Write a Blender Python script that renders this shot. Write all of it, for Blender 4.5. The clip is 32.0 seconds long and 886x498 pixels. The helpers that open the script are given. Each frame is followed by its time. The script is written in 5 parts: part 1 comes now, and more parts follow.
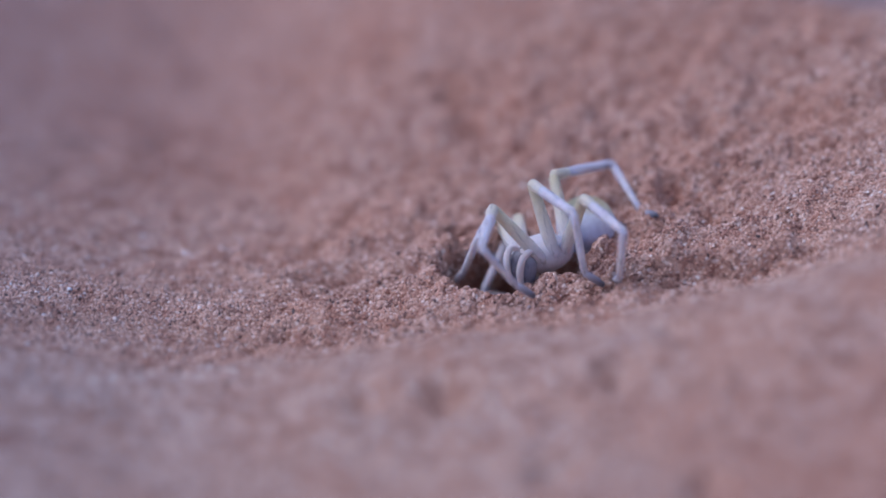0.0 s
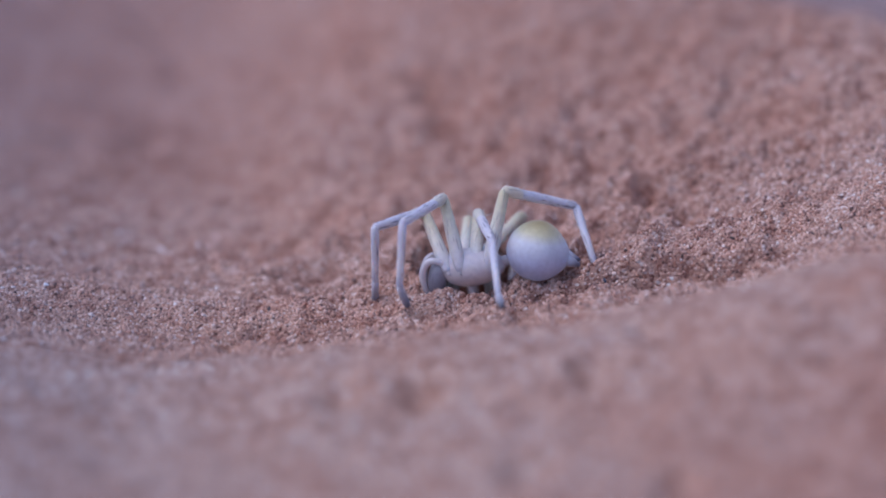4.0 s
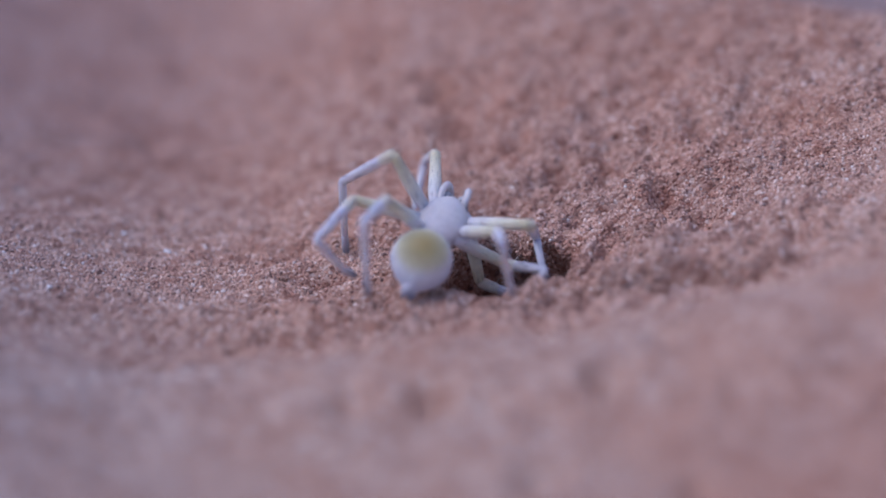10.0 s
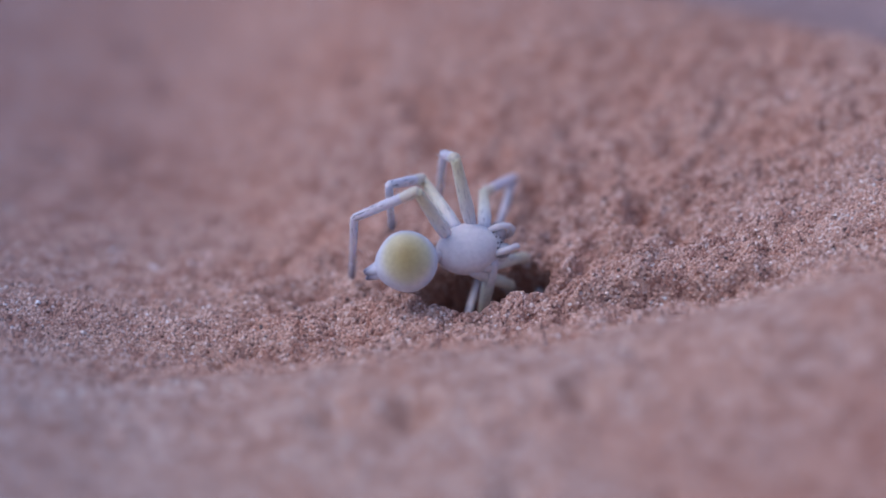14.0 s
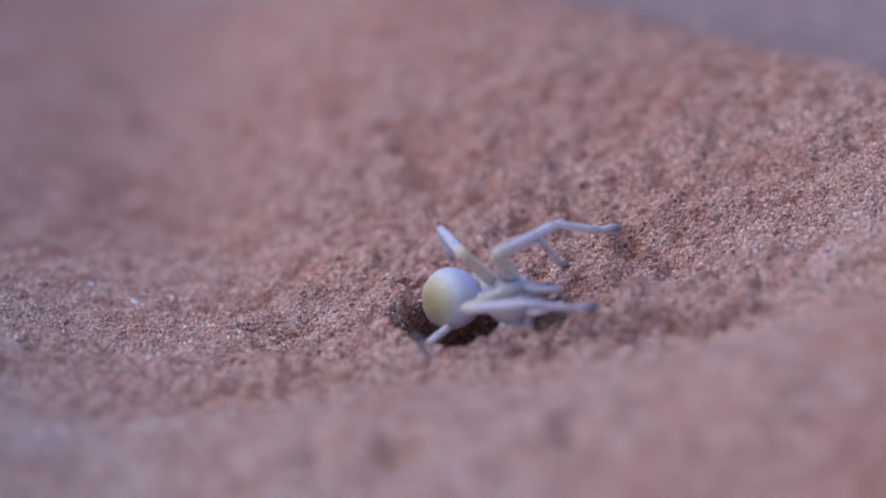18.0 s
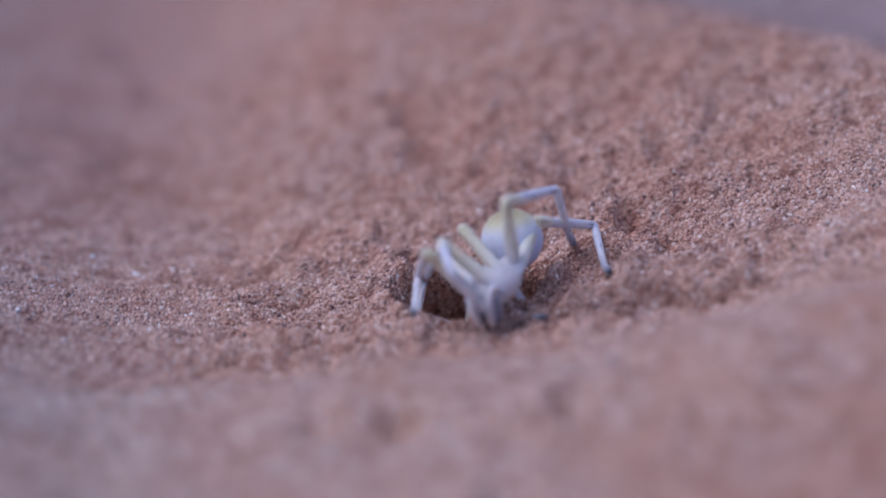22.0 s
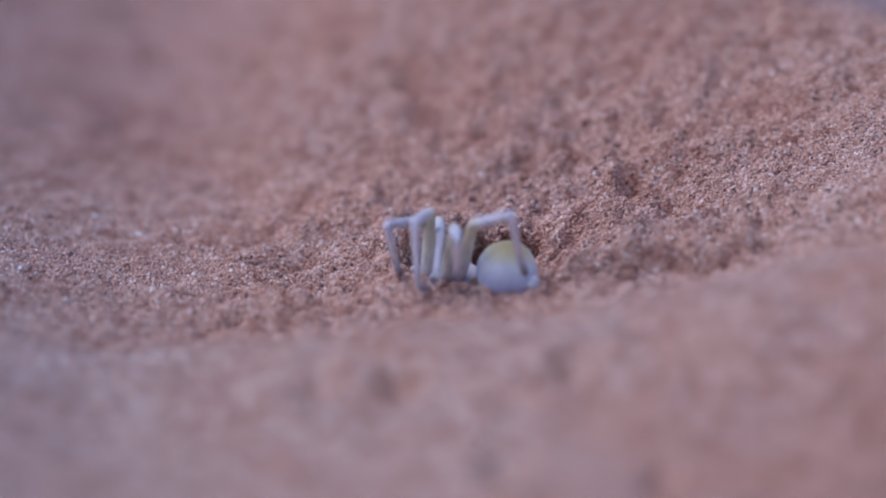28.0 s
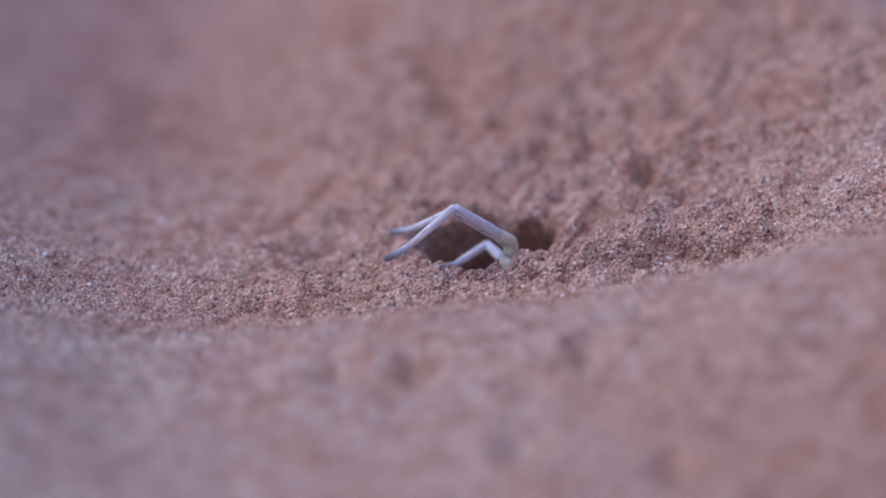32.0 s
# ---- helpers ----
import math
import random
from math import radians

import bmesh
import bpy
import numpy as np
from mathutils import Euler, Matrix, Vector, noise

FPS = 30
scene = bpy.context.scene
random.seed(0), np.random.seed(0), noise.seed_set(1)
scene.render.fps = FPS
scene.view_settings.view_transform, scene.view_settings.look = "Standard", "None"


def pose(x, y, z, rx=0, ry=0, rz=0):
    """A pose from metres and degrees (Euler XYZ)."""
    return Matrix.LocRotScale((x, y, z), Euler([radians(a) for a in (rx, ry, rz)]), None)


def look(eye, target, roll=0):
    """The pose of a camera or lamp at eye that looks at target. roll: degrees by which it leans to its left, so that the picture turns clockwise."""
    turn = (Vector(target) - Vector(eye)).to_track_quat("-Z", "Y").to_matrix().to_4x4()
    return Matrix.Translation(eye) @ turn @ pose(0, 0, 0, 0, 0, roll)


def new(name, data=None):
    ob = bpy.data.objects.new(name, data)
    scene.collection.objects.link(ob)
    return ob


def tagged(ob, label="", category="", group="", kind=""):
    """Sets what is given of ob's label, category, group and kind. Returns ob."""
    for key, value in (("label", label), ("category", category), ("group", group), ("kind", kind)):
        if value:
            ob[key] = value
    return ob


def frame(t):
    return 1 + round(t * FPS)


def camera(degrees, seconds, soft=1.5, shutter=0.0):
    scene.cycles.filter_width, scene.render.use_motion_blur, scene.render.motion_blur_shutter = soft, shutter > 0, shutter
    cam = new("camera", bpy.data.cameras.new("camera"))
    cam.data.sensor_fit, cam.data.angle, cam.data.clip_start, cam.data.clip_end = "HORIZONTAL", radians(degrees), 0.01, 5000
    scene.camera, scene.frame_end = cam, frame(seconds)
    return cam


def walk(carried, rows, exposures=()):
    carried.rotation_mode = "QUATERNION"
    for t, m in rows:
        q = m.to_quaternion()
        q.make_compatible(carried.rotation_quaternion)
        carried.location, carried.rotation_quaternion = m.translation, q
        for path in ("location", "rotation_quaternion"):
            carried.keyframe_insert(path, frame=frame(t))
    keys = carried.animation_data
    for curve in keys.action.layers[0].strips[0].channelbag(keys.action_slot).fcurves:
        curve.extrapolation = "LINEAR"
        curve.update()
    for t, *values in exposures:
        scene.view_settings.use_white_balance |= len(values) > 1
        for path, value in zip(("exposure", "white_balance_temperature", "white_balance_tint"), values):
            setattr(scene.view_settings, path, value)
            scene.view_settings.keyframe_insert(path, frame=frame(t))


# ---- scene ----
# ---- camera ----
cam = camera(9.56, 32.0, soft=1.7, shutter=0.4)
cam.data.dof.use_dof = True
cam.data.dof.focus_distance = 0.750
cam.data.dof.aperture_fstop = 5.6
walk(cam, [
    (0, look((0.00000, -0.70712, 0.25737), (-0.00770, 0.00123, 0.00339), -0.53)),
    (0.5, look((0.00000, -0.70781, 0.25762), (-0.00800, 0.00100, 0.00273), -0.60)),
    (1, look((0.00000, -0.71125, 0.25887), (-0.00898, 0.00123, 0.00338), -0.42)),
    (1.5, look((0.00000, -0.71222, 0.25923), (-0.00923, 0.00119, 0.00327), -0.37)),
    (2, look((0.00000, -0.70629, 0.25707), (-0.00654, 0.00106, 0.00291), -0.20)),
    (2.5, look((0.00000, -0.71303, 0.25952), (-0.00525, 0.00086, 0.00235), -0.44)),
    (3, look((0.00000, -0.70909, 0.25809), (-0.00366, 0.00121, 0.00332), 0.23)),
    (3.5, look((0.00000, -0.71031, 0.25853), (-0.00376, 0.00122, 0.00335), 0.09)),
    (5.5, look((0.00000, -0.70521, 0.25668), (-0.00475, 0.00086, 0.00236), 0.04)),
    (6, look((0.00000, -0.70344, 0.25603), (-0.00495, 0.00079, 0.00218), 0.00)),
    (6.5, look((0.00000, -0.70586, 0.25691), (-0.00547, 0.00087, 0.00240), -0.00)),
    (7, look((0.00000, -0.70748, 0.25750), (-0.00598, 0.00079, 0.00217), -0.06)),
    (7.5, look((0.00000, -0.70114, 0.25519), (-0.00679, 0.00091, 0.00249), -0.00)),
    (8, look((0.00000, -0.69881, 0.25435), (-0.00649, 0.00118, 0.00325), 0.06)),
    (8.5, look((0.00000, -0.69672, 0.25359), (-0.00654, 0.00085, 0.00233), 0.09)),
    (9, look((0.00000, -0.69687, 0.25364), (-0.00627, 0.00092, 0.00252), 0.10)),
    (9.5, look((0.00000, -0.69706, 0.25371), (-0.00542, 0.00116, 0.00318), 0.13)),
    (10, look((0.00000, -0.69559, 0.25317), (-0.00583, 0.00133, 0.00366), 0.28)),
    (10.5, look((0.00000, -0.69711, 0.25373), (-0.00585, 0.00141, 0.00387), 0.32)),
    (11, look((0.00000, -0.69758, 0.25390), (-0.00584, 0.00203, 0.00559), 0.21)),
    (11.5, look((0.00000, -0.69788, 0.25401), (-0.00470, 0.00167, 0.00460), 0.26)),
    (12, look((0.00000, -0.69889, 0.25437), (-0.00407, 0.00174, 0.00479), 0.32)),
    (12.5, look((0.00000, -0.70145, 0.25531), (-0.00405, 0.00150, 0.00411), 0.39)),
    (13, look((0.00000, -0.70405, 0.25625), (-0.00399, 0.00179, 0.00493), 0.33)),
    (13.5, look((0.00000, -0.70863, 0.25792), (-0.00401, 0.00169, 0.00464), 0.41)),
    (14, look((0.00000, -0.70890, 0.25802), (-0.00319, 0.00211, 0.00579), 0.29)),
    (14.5, look((0.00000, -0.70986, 0.25837), (-0.00249, 0.00321, 0.00883), 0.32)),
    (16.5, look((0.00000, -0.71144, 0.25894), (-0.00235, 0.00395, 0.01086), 0.45)),
    (17, look((0.00000, -0.71019, 0.25849), (-0.00211, 0.00379, 0.01041), 0.27)),
    (17.5, look((0.00000, -0.70700, 0.25733), (-0.00157, 0.00385, 0.01057), 0.50)),
    (18, look((0.00000, -0.69556, 0.25316), (-0.00130, 0.00373, 0.01025), 0.30)),
    (18.5, look((0.00000, -0.69625, 0.25341), (-0.00173, 0.00298, 0.00820), 0.42)),
    (19, look((0.00000, -0.69598, 0.25332), (-0.00163, 0.00314, 0.00863), 0.31)),
    (19.5, look((0.00000, -0.69349, 0.25241), (-0.00080, 0.00288, 0.00792), 0.17)),
    (20, look((0.00000, -0.68555, 0.24952), (-0.00046, 0.00265, 0.00727), 0.02)),
    (20.5, look((0.00000, -0.70083, 0.25508), (0.00054, 0.00269, 0.00740), 0.36)),
    (21, look((0.00000, -0.69877, 0.25433), (0.00006, 0.00258, 0.00708), 0.32)),
    (21.5, look((0.00000, -0.69509, 0.25299), (-0.00024, 0.00247, 0.00677), 0.49)),
    (22, look((0.00000, -0.69833, 0.25417), (-0.00128, 0.00243, 0.00668), 0.36)),
    (22.5, look((0.00000, -0.69722, 0.25377), (-0.00092, 0.00232, 0.00637), 0.47)),
    (23, look((0.00000, -0.69799, 0.25405), (-0.00050, 0.00187, 0.00514), 0.49)),
    (23.5, look((0.00000, -0.70018, 0.25484), (0.00046, 0.00172, 0.00471), 0.39)),
    (24, look((0.00000, -0.69902, 0.25442), (0.00097, 0.00193, 0.00530), 0.41)),
    (24.5, look((0.00000, -0.70183, 0.25545), (0.00086, 0.00167, 0.00458), 0.51)),
    (26.5, look((0.00000, -0.69896, 0.25440), (-0.00028, 0.00147, 0.00403), 0.83)),
    (27, look((0.00000, -0.69883, 0.25435), (-0.00054, 0.00135, 0.00371), 0.81)),
    (27.5, look((0.00000, -0.69944, 0.25457), (-0.00124, 0.00105, 0.00290), 0.80)),
    (28, look((0.00000, -0.69969, 0.25467), (-0.00151, 0.00063, 0.00174), 0.86)),
    (28.5, look((0.00000, -0.70049, 0.25496), (-0.00186, 0.00068, 0.00188), 0.86)),
    (29, look((0.00000, -0.69363, 0.25246), (-0.00168, 0.00039, 0.00108), 0.82)),
    (29.5, look((0.00000, -0.69743, 0.25384), (-0.00225, 0.00080, 0.00220), 0.95)),
    (30, look((0.00000, -0.69781, 0.25398), (-0.00333, 0.00010, 0.00026), 0.93)),
    (30.5, look((0.00000, -0.69817, 0.25411), (-0.00540, 0.00024, 0.00067), 0.89)),
    (31, look((0.00000, -0.69837, 0.25419), (-0.00508, -0.00000, -0.00000), 0.90)),
    (31.5, look((0.00000, -0.70900, 0.25805), (-0.00459, 0.00004, 0.00010), 0.99)),
    (32, look((0.00000, -0.71250, 0.25935), (-0.00395, 0.00001, 0.00003), 1.00)),
], exposures=[(0.0, 0.4, 5430.0, 22.0), (32.0, 0.4, 5430.0, 22.0)])

# ---- world, sun ----
world = bpy.data.worlds.new("dusk_sky")
world.use_nodes = True
scene.world = world
wt = world.node_tree
sky = wt.nodes.new("ShaderNodeTexSky")
sky.sky_type = "NISHITA"
sky.sun_disc = False
sky.sun_elevation = radians(62)
sky.sun_rotation = radians(-100)
sky.dust_density = 2.0
wt.links.new(sky.outputs["Color"], wt.nodes["Background"].inputs["Color"])
wt.nodes["Background"].inputs["Strength"].default_value = 0.1
sun = new("sun", bpy.data.lights.new("sun", "SUN"))
sun.data.energy, sun.data.angle, sun.data.color = 0.7, radians(40), (1.0, 0.95, 0.9)
sun.matrix_world = look((-0.5, -0.06, 0.82), (0, 0, 0))


# ---- materials ----
def material(name, rough=0.6, spec=0.5):
    m = bpy.data.materials.new(name)
    m.use_nodes = True
    b = m.node_tree.nodes["Principled BSDF"]
    b.inputs["Roughness"].default_value = rough
    b.inputs["Specular IOR Level"].default_value = spec
    return m, m.node_tree, b


def node(nt, kind, **inputs):
    n = nt.nodes.new(kind)
    for key, value in inputs.items():
        n.inputs[key.replace("_", " ")].default_value = value
    return n


def ramp(nt, stops, interpolation="LINEAR"):
    n = nt.nodes.new("ShaderNodeValToRGB")
    n.color_ramp.interpolation = interpolation
    while len(n.color_ramp.elements) < len(stops):
        n.color_ramp.elements.new(0.5)
    for el, (p, c) in zip(n.color_ramp.elements, stops):
        el.position, el.color = p, (*c, 1)
    return n


def mix(nt, mode, fac, a, b):
    n = nt.nodes.new("ShaderNodeMix")
    n.data_type, n.blend_type = "RGBA", mode
    for socket, v in ((n.inputs[0], fac), (n.inputs[6], a), (n.inputs[7], b)):
        if isinstance(v, (int, float, tuple)):
            socket.default_value = v
        else:
            nt.links.new(v, socket)
    return n.outputs[2]


DAMP_TONES = [(0.0, (0.13, 0.07, 0.06)), (0.05, (0.29, 0.15, 0.11)), (0.2, (0.41, 0.22, 0.156)), (0.6, (0.53, 0.328, 0.246)),
              (0.9, (0.60, 0.405, 0.32)), (0.985, (0.70, 0.55, 0.47)), (1.0, (0.84, 0.77, 0.70))]
GRAIN_TONES = [(0.0, (0.09, 0.06, 0.055)), (0.05, (0.26, 0.15, 0.115)), (0.2, (0.43, 0.24, 0.17)), (0.6, (0.55, 0.335, 0.24)),
               (0.9, (0.63, 0.44, 0.345)), (0.985, (0.74, 0.61, 0.53)), (1.0, (0.86, 0.82, 0.78))]


def sand_tones(nt, value):
    """Colours of single grains: even and rusty on freshly dug sand, salt-and-pepper on the weathered surface."""
    dry, damp = ramp(nt, GRAIN_TONES), ramp(nt, DAMP_TONES)
    nt.links.new(value, dry.inputs["Fac"])
    nt.links.new(value, damp.inputs["Fac"])
    co = nt.nodes.new("ShaderNodeTexCoord")
    span = nt.nodes.new("ShaderNodeMapping")
    span.vector_type = "TEXTURE"
    span.inputs["Location"].default_value = (0.014, 0.015, 0.0)
    span.inputs["Scale"].default_value = (0.052, 0.036, 1.0)
    nt.links.new(co.outputs["Object"], span.inputs["Vector"])
    away = nt.nodes.new("ShaderNodeVectorMath")
    away.operation = "LENGTH"
    nt.links.new(span.outputs["Vector"], away.inputs[0])
    edge = node(nt, "ShaderNodeMapRange")
    edge.inputs["From Min"].default_value, edge.inputs["From Max"].default_value = 0.4, 1.2
    nt.links.new(away.outputs["Value"], edge.inputs["Value"])
    return mix(nt, "MIX", edge.outputs["Result"], damp.outputs["Color"], dry.outputs["Color"])


def sand_patches(nt, colour):
    """Large soft differences in tone: redder and paler drifts of sand."""
    co = nt.nodes.new("ShaderNodeTexCoord")
    big = node(nt, "ShaderNodeTexNoise", Scale=60.0, Detail=5.0)
    nt.links.new(co.outputs["Object"], big.inputs["Vector"])
    tone = ramp(nt, [(0.34, (0.98, 0.84, 0.76)), (0.50, (1.02, 1.0, 0.98)), (0.68, (1.02, 1.09, 1.14))])
    nt.links.new(big.outputs["Fac"], tone.inputs["Fac"])
    mid = node(nt, "ShaderNodeTexNoise", Scale=330.0, Detail=3.0)
    nt.links.new(co.outputs["Object"], mid.inputs["Vector"])
    fleck = ramp(nt, [(0.36, (0.70, 0.57, 0.54)), (0.49, (1.0, 1.0, 1.0)), (0.64, (1.1, 1.13, 1.15))])
    nt.links.new(mid.outputs["Fac"], fleck.inputs["Fac"])
    toned = mix(nt, "MULTIPLY", 0.7, mix(nt, "MULTIPLY", 0.6, colour, tone.outputs["Color"]), fleck.outputs["Color"])
    # greyer tone beyond the crest of the slope
    place = nt.nodes.new("ShaderNodeSeparateXYZ")
    nt.links.new(co.outputs["Object"], place.inputs["Vector"])
    side = nt.nodes.new("ShaderNodeMath")
    side.operation = "MULTIPLY_ADD"
    nt.links.new(place.outputs["X"], side.inputs[0])
    side.inputs[1].default_value = 0.92
    ragged = nt.nodes.new("ShaderNodeMath")
    ragged.operation = "MULTIPLY_ADD"
    nt.links.new(big.outputs["Fac"], ragged.inputs[0])
    ragged.inputs[1].default_value = 0.03
    nt.links.new(place.outputs["Y"], ragged.inputs[2])
    nt.links.new(place.outputs["Y"], side.inputs[2])
    reach = nt.nodes.new("ShaderNodeVectorMath")
    reach.operation = "LENGTH"
    nt.links.new(co.outputs["Object"], reach.inputs[0])
    local = node(nt, "ShaderNodeMapRange")
    local.inputs["From Min"].default_value, local.inputs["From Max"].default_value = 0.7, 0.3
    nt.links.new(reach.outputs["Value"], local.inputs["Value"])
    past_crest = node(nt, "ShaderNodeMapRange")
    past_crest.inputs["From Min"].default_value, past_crest.inputs["From Max"].default_value = 0.098, 0.126
    nt.links.new(side.outputs[0], past_crest.inputs["Value"])
    # haze and sky reflection painted in: a cooler tint towards the front left
    front = node(nt, "ShaderNodeMapRange")
    front.inputs["From Min"].default_value, front.inputs["From Max"].default_value = 0.05, -0.03
    nt.links.new(ragged.outputs[0], front.inputs["Value"])
    left = node(nt, "ShaderNodeMapRange")
    left.inputs["From Min"].default_value, left.inputs["From Max"].default_value = 0.03, -0.065
    left.inputs["To Min"].default_value, left.inputs["To Max"].default_value = 0.0, 0.55
    nt.links.new(place.outputs["X"], left.inputs["Value"])
    front_haze = nt.nodes.new("ShaderNodeMath")
    front_haze.operation = "MULTIPLY"
    nt.links.new(front.outputs["Result"], front_haze.inputs[0])
    nt.links.new(left.outputs["Result"], front_haze.inputs[1])
    near_haze = nt.nodes.new("ShaderNodeMath")
    near_haze.operation = "MULTIPLY"
    nt.links.new(front_haze.outputs[0], near_haze.inputs[0])
    nt.links.new(local.outputs["Result"], near_haze.inputs[1])
    grey = nt.nodes.new("ShaderNodeMath")
    grey.operation = "MULTIPLY"
    nt.links.new(past_crest.outputs["Result"], grey.inputs[0])
    nt.links.new(local.outputs["Result"], grey.inputs[1])
    # redder sand high on the slope and on the low bank in front
    high = node(nt, "ShaderNodeMapRange")
    high.inputs["From Min"].default_value, high.inputs["From Max"].default_value = 0.04, 0.085
    nt.links.new(ragged.outputs[0], high.inputs["Value"])
    bank = node(nt, "ShaderNodeMapRange")
    bank.inputs["From Min"].default_value, bank.inputs["From Max"].default_value = -0.010, -0.045
    nt.links.new(ragged.outputs[0], bank.inputs["Value"])
    beside = node(nt, "ShaderNodeMapRange")
    beside.inputs["From Min"].default_value, beside.inputs["From Max"].default_value = 0.0, 0.05
    nt.links.new(place.outputs["X"], beside.inputs["Value"])
    low = nt.nodes.new("ShaderNodeMath")
    low.operation = "MULTIPLY_ADD"
    nt.links.new(bank.outputs["Result"], low.inputs[0])
    nt.links.new(beside.outputs["Result"], low.inputs[1])
    nt.links.new(high.outputs["Result"], low.inputs[2])
    toned = mix(nt, "MULTIPLY", low.outputs[0], toned, (0.86, 0.775, 0.76, 1))
    # shade of the left side painted into the sand as darker grey-mauve
    left_shade = node(nt, "ShaderNodeMapRange")
    left_shade.inputs["From Min"].default_value, left_shade.inputs["From Max"].default_value = -0.012, -0.066
    left_shade.inputs["To Max"].default_value = 1.0
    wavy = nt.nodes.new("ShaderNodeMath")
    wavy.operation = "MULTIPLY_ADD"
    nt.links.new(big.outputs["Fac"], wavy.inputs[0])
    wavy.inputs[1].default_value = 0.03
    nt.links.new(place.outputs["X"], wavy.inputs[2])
    nt.links.new(wavy.outputs[0], left_shade.inputs["Value"])
    mauve_shade = nt.nodes.new("ShaderNodeMath")
    mauve_shade.operation = "MULTIPLY"
    nt.links.new(left_shade.outputs["Result"], mauve_shade.inputs[0])
    nt.links.new(local.outputs["Result"], mauve_shade.inputs[1])
    toned = mix(nt, "MULTIPLY", near_haze.outputs[0], toned, (0.84, 0.91, 0.96, 1))
    toned = mix(nt, "MULTIPLY", mauve_shade.outputs[0], toned, (0.73, 0.80, 0.93, 1))
    return mix(nt, "MIX", grey.outputs[0], toned, mix(nt, "MIX", 0.6, toned, (0.30, 0.245, 0.25, 1)))


def sand_material():
    m, nt, b = material("sand", 0.75, 0.3)
    co = nt.nodes.new("ShaderNodeTexCoord")
    cells = node(nt, "ShaderNodeTexVoronoi", Scale=2100.0)
    nt.links.new(co.outputs["Object"], cells.inputs["Vector"])
    rnd = nt.nodes.new("ShaderNodeSeparateColor")
    nt.links.new(cells.outputs["Color"], rnd.inputs["Color"])
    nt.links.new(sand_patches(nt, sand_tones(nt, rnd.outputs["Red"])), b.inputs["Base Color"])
    bump = node(nt, "ShaderNodeBump", Strength=0.8, Distance=0.00025)
    bump.invert = True
    nt.links.new(cells.outputs["Distance"], bump.inputs["Height"])
    nt.links.new(bump.outputs["Normal"], b.inputs["Normal"])
    return m


def grain_material():
    m, nt, b = material("sand_grains", 0.52, 0.4)
    geo = nt.nodes.new("ShaderNodeNewGeometry")
    tones = sand_tones(nt, geo.outputs["Random Per Island"])
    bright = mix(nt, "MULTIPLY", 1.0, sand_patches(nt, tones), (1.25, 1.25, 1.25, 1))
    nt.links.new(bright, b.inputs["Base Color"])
    return m


SAND, GRAINS = sand_material(), grain_material()

# ---- ground ----
MM = 0.001


def lattice_noise(x, y, size, seed):
    """Smooth noise from -1 to 1 with bumps of the given size."""
    table = np.random.RandomState(seed).uniform(-1, 1, (256, 256))
    u, v = np.asarray(x) / size, np.asarray(y) / size
    i, j = np.floor(u).astype(int), np.floor(v).astype(int)
    f, g = u - i, v - j
    f, g = f * f * f * (f * (6 * f - 15) + 10), g * g * g * (g * (6 * g - 15) + 10)
    i, j, i1, j1 = i % 256, j % 256, (i + 1) % 256, (j + 1) % 256
    return (table[i, j] * (1 - f) + table[i1, j] * f) * (1 - g) + (table[i, j1] * (1 - f) + table[i1, j1] * f) * g


def crumbs(x, y, size, seed):
    """Rounded crumbs with creases between them: 0 on their tops, about 1 in the creases."""
    jitter = np.random.RandomState(seed).uniform(0, 1, (128, 128, 2))
    u, v = np.asarray(x) / size, np.asarray(y) / size
    i, j = np.floor(u).astype(int), np.floor(v).astype(int)
    best = np.full(np.shape(u), 9.0)
    for a in (-1, 0, 1):
        for b in (-1, 0, 1):
            p = jitter[(i + a) % 128, (j + b) % 128]
            best = np.minimum(best, (i + a + p[..., 0] - u) ** 2 + (j + b + p[..., 1] - v) ** 2)
    return np.minimum(best, 1.2)


def soft(v, w):
    return w * np.logaddexp(0, v / w)


def step(v, a, b):
    u = np.clip((v - a) / (b - a), 0, 1)
    return u * u * (3 - 2 * u)


DENTS = [(16.2, -49.5, 2.2, 1.6), (-7.6, -48.6, 2.0, 1.4), (-17.8, -49.6, 1.9, 1.2), (7.2, -70.4, 2.4, 1.4), (27.0, -76.9, 2.0, 1.3),
         (-30.0, -13.9, 1.0, 1.0), (-34.2, -17.5, 1.1, 0.7), (24.1, -41.8, 1.6, 1.0), (-5.7, -50.5, 1.8, 1.2), (-7.1, 51.3, 1.5, 1.5),
         (-15.1, 70.2, 2.2, 1.4), (17.8, 26.9, 1.8, 1.7), (11.4, 26.4, 2.0, 1.5), (-25.3, 88.8, 2.5, 1.4), (-29.9, 77.5, 1.6, 1.0),
         (-51.8, 115.9, 2.6, 1.2), (15.3, 38.9, 1.3, 1.1), (4.5, 36.2, 1.4, 1.2), (-18.8, 36.7, 1.4, 0.8), (-50.7, 64.0, 2.2, 1.0),
         (30.0, 28.7, 1.4, 1.0), (25.5, 14.4, 1.4, 1.2), (-46.2, 95.2, 2.4, 1.0)]


def hole_radius(x, y):
    a = np.arctan2(y - 4.2, x - 2.2)
    wobble = 1 + 0.06 * np.sin(3 * a + 1) + 0.05 * np.sin(5 * a) + 0.04 * lattice_noise(x, y, 2.5, 41)
    return np.hypot((x - 2.2) / 10.2, (y - 4.2) / 7.2) / wobble


def pit_depth(r):
    return 32 * step(-r, -1.05, -0.58)


